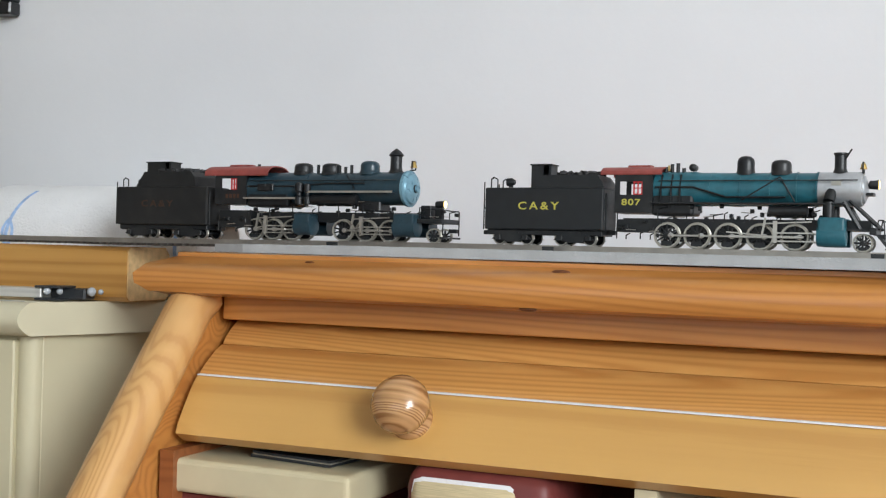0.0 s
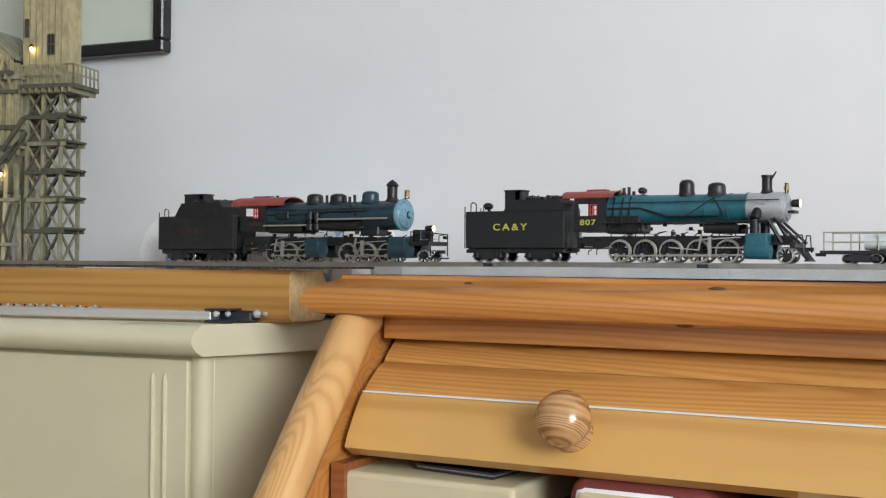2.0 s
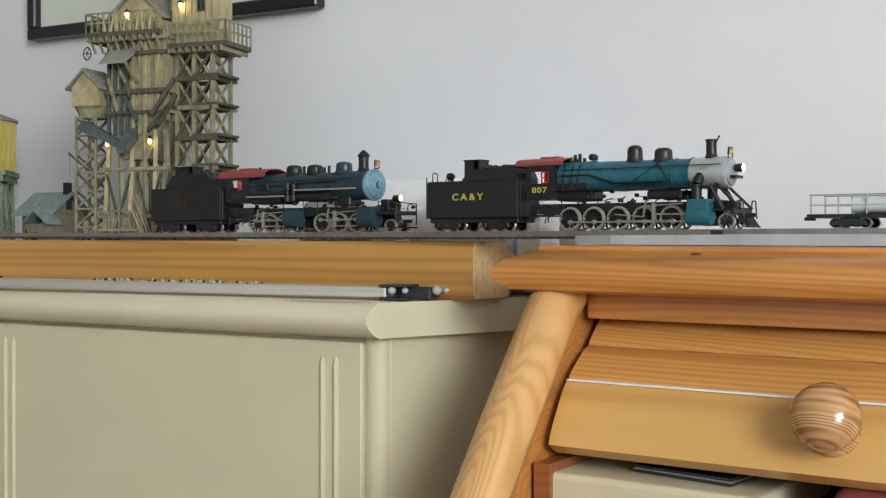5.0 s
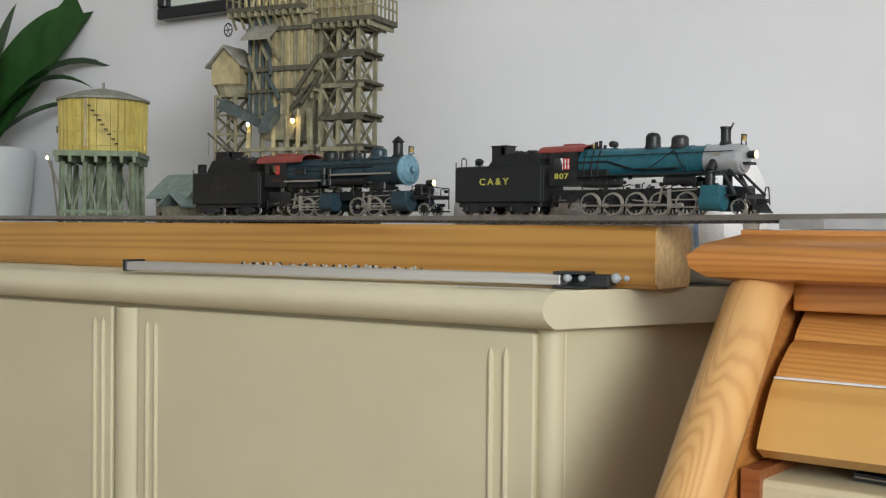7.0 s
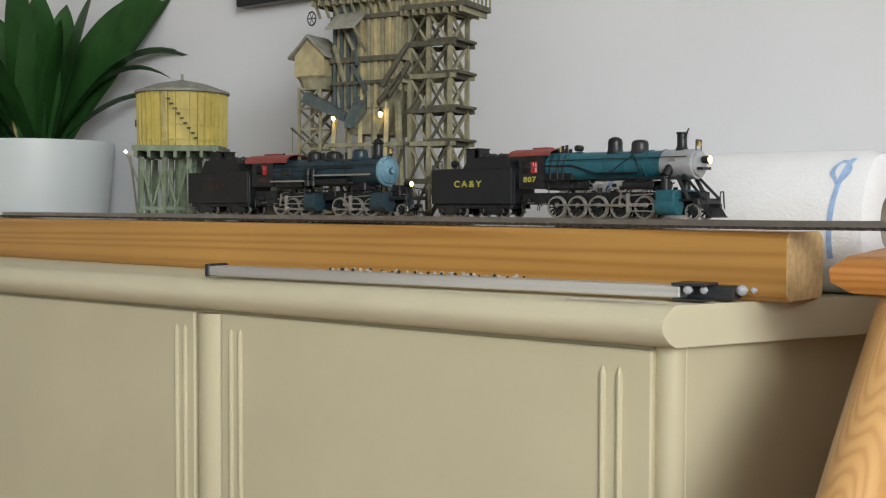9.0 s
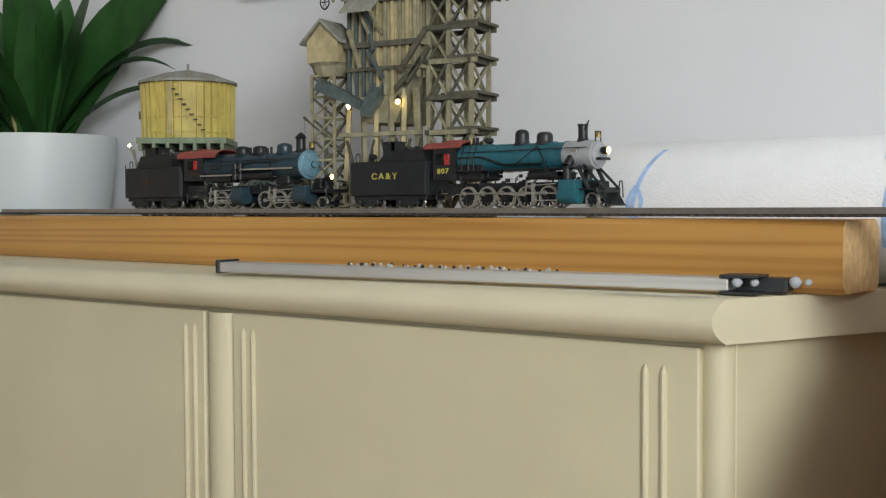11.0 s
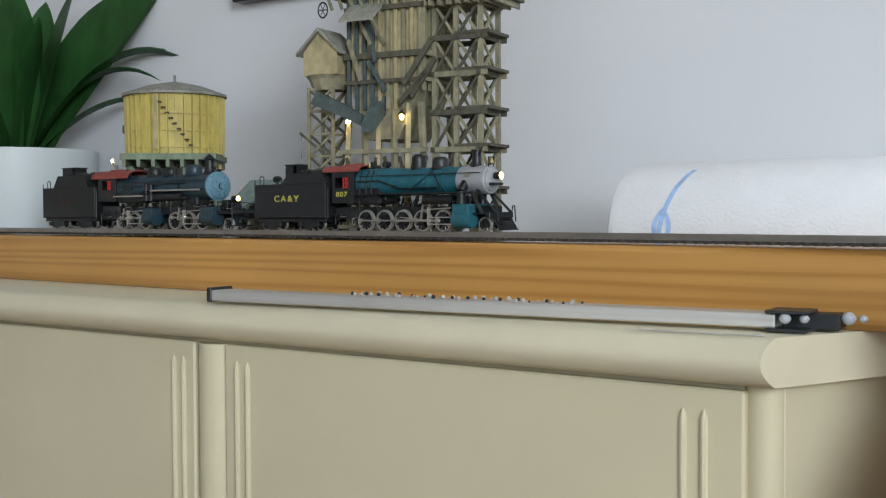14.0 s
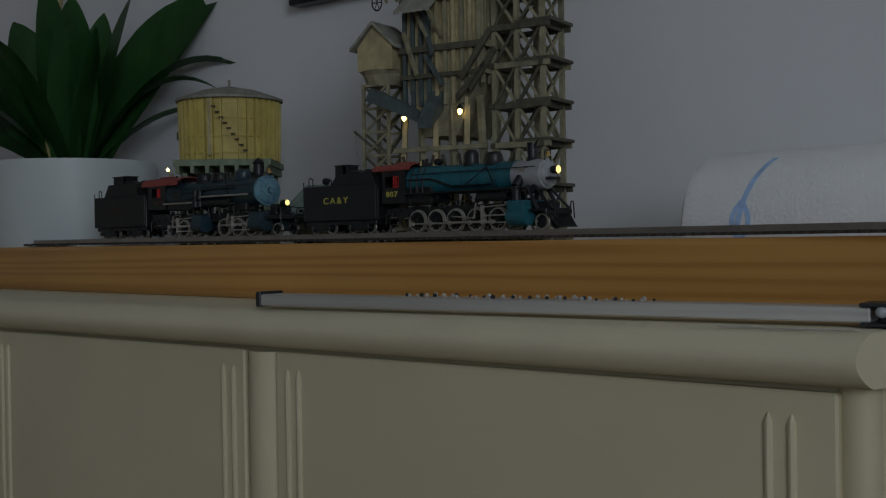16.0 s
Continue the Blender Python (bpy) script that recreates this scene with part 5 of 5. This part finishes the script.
    part("pilot_foot", box(B(), 271 * mm, 274 * mm, -0.011, 0.011, 1.6 * mm, 2.6 * mm), BLACK, t)
    bm = B()
    for s in (-1, 1):
        pipe(bm, [(266 * mm, s * 0.013, 14 * mm), (267 * mm, s * 0.013, 21 * mm), (270 * mm, s * 0.0115, 21 * mm), (271 * mm, s * 0.0115, 8 * mm)], 0.0005)
    box(bm, 266 * mm, 275 * mm, -0.0015, 0.0015, 9 * mm, 12 * mm)
    part("pilot_fittings", bm, BLACK, t)
    loco_handrails(t, 126, 254, 12.6, 47.5, 7)
    small_fittings(t, 124, 232, 21, 30, 11.5, 22, 5)
    small_fittings(t, 96, 128, 8, 20, 12, 8, 9)
    ax = (132, 152.5, 173, 194, 216)
    for x in ax:
        wheelset(t, x, 9, "driving_wheelset", spokes=12)
    rods(t, ax, 9, 3.6, 231)
    wheelset(t, 257.5, 6, "leading_wheelset", spokes=8)
    return t


def engine_blue():
    """Articulated engine with two driving units."""
    t = thing("articulated_locomotive", None, "blue-grey articulated model steam locomotive with red cab roof", "model locomotive")
    zc = 42.5
    smooth(part("boiler", lathe(B(), [(13.6 * mm, 121 * mm), (13.6 * mm, 160 * mm), (13 * mm, 163 * mm), (13 * mm, 225 * mm)], 40, "x", (0, 0, zc * mm)), BLUEG, t, "blue-grey boiler"), 30)
    smooth(part("smokebox_barrel", lathe(B(), [(13.3 * mm, 225.2 * mm), (13.3 * mm, 249.8 * mm)], 44, "x", (0, 0, zc * mm)), BLUEG, t), 35)
    sb = smooth(part("smokebox_front", lathe(B(), [(13.2 * mm, 249.9 * mm), (14.4 * mm, 250.1 * mm), (14.4 * mm, 252 * mm), (12.5 * mm, 252.6 * mm), (11.5 * mm, 254 * mm), (6 * mm, 255.5 * mm), (3 * mm, 255.8 * mm), (2.6 * mm, 258 * mm), (0.2 * mm, 258.2 * mm)], 44, "x", (0, 0, zc * mm)), SILVERB, t, "pale blue smokebox front"), 35)
    part("door_ring", lathe(B(), [(3.4 * mm, 255.9 * mm), (3.2 * mm, 256.6 * mm), (0.2 * mm, 256.7 * mm)], 20, "x", (0, 0, zc * mm)), BLACK, sb)
    boiler_bands(t, (150, 172, 196, 212, 225), 13.1, zc, BLUEG)
    part("firebox", box(B(), 121 * mm, 158 * mm, -0.0125, 0.0125, 27 * mm, 44 * mm, 0.002, seg=2), BLACK, t)
    cab(t, 93, 121.5, 29, 54, 62, 84, 141, BLACK, win=(99, 113, 41, 50.5))
    for s in (-1, 1):
        for k, x in enumerate((104, 107.4, 110.8, 114.2)):
            part("worn_number_bar", box(B(), (x - 1.1) * mm, (x + 1.1) * mm, *sorted((s * 0.01401, s * 0.0142)), 34 * mm, 37.5 * mm), RUSTTXT, t)
    for x, z in ((163, 64), (187, 63.5), (219, 65)):
        dome(t, x, 14, 55, z, BLUEG if x == 219 else BLACK, "sand_dome" if x != 187 else "steam_dome")
    smooth(part("chimney", lathe(B(), [(6.5 * mm, 54.5 * mm), (4.6 * mm, 57 * mm), (4.2 * mm, 59 * mm), (4.2 * mm, 68 * mm), (5.6 * mm, 69 * mm), (3.4 * mm, 72 * mm), (0.4 * mm, 74.5 * mm)], 20, "z", (240 * mm, 0, 0)), BLACK, t, "capped black chimney"), 40)
    smooth(part("bell", lathe(B(), [(2.6 * mm, 59 * mm), (2 * mm, 61 * mm), (1.6 * mm, 63 * mm), (0.2 * mm, 64.5 * mm)], 14, "z", (254 * mm, 0, 0)), BRASS, t, "brass bell"), 60)
    part("bell_bracket", pipe(B(), [(251 * mm, 0, 57 * mm), (254 * mm, 0.003, 57.5 * mm), (254 * mm, 0.003, 64 * mm), (254 * mm, -0.003, 64 * mm), (254 * mm, -0.003, 57.5 * mm)], 0.0005), BLACK, t)
    for x, z in ((126, 63), (131, 61), (178, 62), (196, 61), (201, 60), (206, 61.5)):
        part("turret_valve", stick(B(), (x * mm, -0.004, 54 * mm), (x * mm, -0.004, z * mm), 0.0012, 8), BLACK, t)
    for s in (-1, 1):
        part("running_board", box(B(), 121 * mm, 176 * mm, *sorted((s * 0.0095, s * 0.0168)), 33.5 * mm, 34.6 * mm), BLACK, t)
        part("running_board", box(B(), 176 * mm, 246 * mm, *sorted((s * 0.0105, s * 0.0168)), 38.8 * mm, 39.9 * mm), BLUEG, t)
        part("board_edge", box(B(), 176 * mm, 246 * mm, *sorted((s * 0.0168, s * 0.0173)), 38.4 * mm, 40 * mm), TYRE, t, "pale running board edge")
        part("board_edge", box(B(), 121 * mm, 170 * mm, *sorted((s * 0.0168, s * 0.0173)), 33.2 * mm, 34.7 * mm), TYRE, t, "pale running board edge")
        smooth(part("air_pump", lathe(B(), [(0.3 * mm, 29 * mm), (3 * mm, 29.2 * mm), (3 * mm, 35 * mm), (1.8 * mm, 36 * mm), (1.8 * mm, 38.5 * mm), (3 * mm, 39.5 * mm), (3 * mm, 46 * mm), (0.4 * mm, 47 * mm)], 14, "z", (169 * mm, s * 0.0155, 0)), BLACK, t), 40)
        smooth(part("air_pump", lathe(B(), [(0.3 * mm, 29 * mm), (2.6 * mm, 29.2 * mm), (2.6 * mm, 35 * mm), (1.6 * mm, 36 * mm), (1.6 * mm, 38.5 * mm), (2.6 * mm, 39.5 * mm), (2.6 * mm, 45 * mm), (0.4 * mm, 46 * mm)], 14, "z", (176 * mm, s * 0.0155, 0)), BLACK, t), 40)
        smooth(part("air_reservoir", lathe(B(), [(0.3 * mm, 178 * mm), (4.2 * mm, 179 * mm), (4.2 * mm, 216 * mm), (0.3 * mm, 217 * mm)], 16, "x", (0, s * 0.0125, 33 * mm)), BLACK, t), 40)
        bm = B()
        pipe(bm, [(123 * mm, s * 0.0145, 44 * mm), (165 * mm, s * 0.0142, 44 * mm), (190 * mm, s * 0.0136, 46 * mm), (222 * mm, s * 0.0136, 46 * mm)], 0.0007)
        pipe(bm, [(205 * mm, s * 0.009, 53 * mm), (214 * mm, s * 0.0139, 42 * mm)], 0.0006)
        part("boiler_piping", bm, BLACK, t)
        box_bm = box(B(), 132 * mm, 146 * mm, *sorted((s * 0.0135, s * 0.0155)), 40 * mm, 46 * mm, 0.0006)
        part("lubricator", box_bm, BLACK, t)
        for a, b, z0, z1 in ((166, 181, 3.5, 20.5), (247, 265, 3.5, 21)):
            smooth(part("cylinder", lathe(B(), [(0.2 * mm, a * mm), (7.4 * mm, (a + 0.6) * mm), (7.4 * mm, (b - 0.6) * mm), (0.2 * mm, b * mm)], 22, "x", (0, s * 0.0125, 11.5 * mm)), BLUEG, t, "dark blue cylinder block"), 40)
            part("valve_chest", box(B(), (a + 0.8) * mm, (b - 0.8) * mm, *sorted((s * 0.006, s * 0.0192)), 11.5 * mm, (z1 + 1) * mm, 0.0014, seg=2), BLUEG, t)
        for a, b in ((122, 168), (198, 248)):
            part("brake_rigging", box(B(), a * mm, b * mm, *sorted((s * 0.003, s * 0.0062)), 5 * mm, 15 * mm), BLACK, t)
    part("frame_bed", box(B(), 98 * mm, 268 * mm, -0.006, 0.006, 15 * mm, 23 * mm), BLACK, t)
    part("trailing_frame", box(B(), 95 * mm, 124 * mm, -0.0105, 0.0105, 10 * mm, 24 * mm), BLACK, t)
    part("saddle", box(B(), 214 * mm, 232 * mm, -0.008, 0.008, 24 * mm, 34 * mm, 0.001), BLACK, t)
    part("pilot_deck", box(B(), 262 * mm, 284 * mm, -0.0145, 0.0145, 15 * mm, 18.5 * mm, 0.0005), BLACK, t)
    part("deck_box", box(B(), 264 * mm, 272 * mm, -0.008, 0.008, 18.6 * mm, 29 * mm, 0.0006), BLACK, t)
    hl = smooth(part("headlight", lathe(B(), [(0.4 * mm, 273 * mm), (2.6 * mm, 274 * mm), (3.0 * mm, 280 * mm), (2.8 * mm, 280.6 * mm)], 18, "x", (0, -3 * mm, 30 * mm)), BLACK, t, "lit round headlight on the deck"), 40)
    smooth(part("headlight_lens", lathe(B(), [(2.6 * mm, 280.7 * mm), (0.1 * mm, 281.4 * mm)], 16, "x", (0, -3 * mm, 30 * mm)), HEADGLOW, hl, "glowing lens"))
    part("headlight_stand", box(B(), 274 * mm, 279 * mm, -0.005, -0.001, 18.4 * mm, 27 * mm), BLACK, t)
    bm = B()
    for s in (-1, 1):
        pipe(bm, [(266 * mm, s * 0.0135, 18 * mm), (266 * mm, s * 0.0135, 27 * mm), (284 * mm, s * 0.0135, 25 * mm), (284 * mm, s * 0.0135, 6 * mm)], 0.0005)
    box(bm, 283 * mm, 289 * mm, -0.0015, 0.0015, 8 * mm, 11 * mm)
    part("deck_fittings", bm, BLACK, t)
    part("footboard", box(B(), 282 * mm, 285 * mm, -0.0145, 0.0145, 3.4 * mm, 4.6 * mm), BLACK, t)
    loco_handrails(t, 124, 248, 14.6, 48.5, 7)
    small_fittings(t, 122, 250, 21, 32, 12.5, 26, 7)
    small_fittings(t, 95, 126, 8, 22, 12, 8, 11)
    small_fittings(t, 262, 286, 19, 25, 9, 6, 13)
    for group, piston in (((127, 143.5, 160.5), 166), ((203, 222, 241), 247)):
        for x in group:
            wheelset(t, x, 8.6, "driving_wheelset", spokes=11)
        rods(t, group, 8.6, 3.2, piston)
    wheelset(t, 275.5, 5.6, "leading_wheelset", spokes=8)
    return t


def flat_wagon():
    """Low wagon with stake rails and pale pipes."""
    t = thing("stake_wagon", None, "grey model flat wagon with thin stakes and white pipes", "model wagon")
    part("floor_board", box(B(), 0, 0.19, -0.0145, 0.0145, 0.0085, 0.0115, 0.0004), BLACK, t)
    for k in range(11):
        for s in (-1, 1):
            x = 0.003 + k * 0.0184
            part("stake", stick(B(), (x, s * 0.0142, 0.0115), (x, s * 0.0142, 0.0275), 0.0006, 5), TYRE, t)
    for s in (-1, 1):
        part("stake_rail", stick(B(), (0.002, s * 0.0142, 0.0272), (0.188, s * 0.0142, 0.0272), 0.0006, 5), TYRE, t)
        part("stake_rail", stick(B(), (0.002, s * 0.0142, 0.019), (0.188, s * 0.0142, 0.019), 0.0004, 5), TYRE, t)
    for k, y in enumerate((-0.0075, 0.0075)):
        smooth(part("load_pipe", lathe(B(), [(0.0068, 0.03), (0.0068, 0.185)], 18, "x", (0, y, 0.0186)), POT, t, "white pipe load"))
    for x in (28, 160):
        truck(t, x, 4.4, 19, 27)
    part("coupler", box(B(), -0.006, 0.001, -0.0015, 0.0015, 0.0065, 0.0095), BLACK, t)
    t.scale = (1, 1, 0.82)
    return t


TENDER_A = tender("locomotive_tender", "black model tender with yellow lettering and coal load", 89, 10.5, 40, (40, 84, 48.5), (32, 47, 56), (20.5, 67.5), 5.0, "CA&Y", TENDER, YELLOWTXT, 41, 27)
ENGINE_A = engine_807()
TENDER_B = tender("locomotive_tender", "weathered black model tender with faded lettering", 88, 11, 42, (24, 72, 54), (23, 46, 62), (23, 70), 4.8, "CA&Y", TENDER_N, RUSTTXT, 40, 28)
ENGINE_B = engine_blue()
WAGON = flat_wagon()


# ---- everything that moves ----
def rear_of_train(t):
    """Where the rear of the leading engine's tender stands along the track."""
    return float(np.polyval(TRAVEL, (t - 8) / 8)) - 0.003


def motions():
    times = [k / 10 for k in range(161)]
    gap = 0.3525
    first, second = (1.027, 1.000, 0.982), (1.125, 1.048, 0.995)
    for ob, back, middle, size in ((TENDER_A, 0.0, 0.045, (first[0] * 1.01, first[1], first[2] * 1.07)), (ENGINE_A, 0.0, 0.18, first), (TENDER_B, gap, 0.045, (second[0], second[1], second[2] * 1.07)), (ENGINE_B, gap, 0.185, second)):
        ob.scale = size
        walk(ob, [(t, on_track(rear_of_train(t) - back, middle * size[0])) for t in times])
    start = rear_of_train(0)
    for w, x, r in SPIN:
        if w.parent == WAGON:
            continue
        walk(w, [(t, pose(x, 0, r, 0, math.degrees((rear_of_train(t) - start) / r), 0)) for t in times])
    for o, c, r, phase in RODMOVE:
        rows = []
        for t in times:
            a = (rear_of_train(t) - start) / r + radians(phase)
            rows.append((t, pose(c * math.cos(a), 0, r - c * math.sin(a))))
        walk(o, rows)
    wagon = [(t, wagon_at(t)) for t in times]
    walk(WAGON, [(t, on_track(x, 0.095)) for t, x in wagon])
    for w, x, r in SPIN:
        if w.parent == WAGON:
            walk(w, [(t, pose(x, 0, r, 0, math.degrees((wx - wagon[0][1]) / r), 0)) for t, wx in wagon])


WAGON_GAP = 0.288
TRAVEL = (-0.0113853, 0.0188735, 0.060184, 0.0851393, 0.0948087, -0.573695, -0.257127)


def wagon_at(t):
    """The wagon trails off behind the engines and comes to rest."""
    if t <= 6.5:
        return rear_of_train(t) + max(WAGON_GAP, WAGON_GAP + 0.022 * (t - 3.5))
    return rear_of_train(6.5) + WAGON_GAP + 0.066 - 0.02 * (1 - math.exp(2 * (6.5 - t)))


motions()
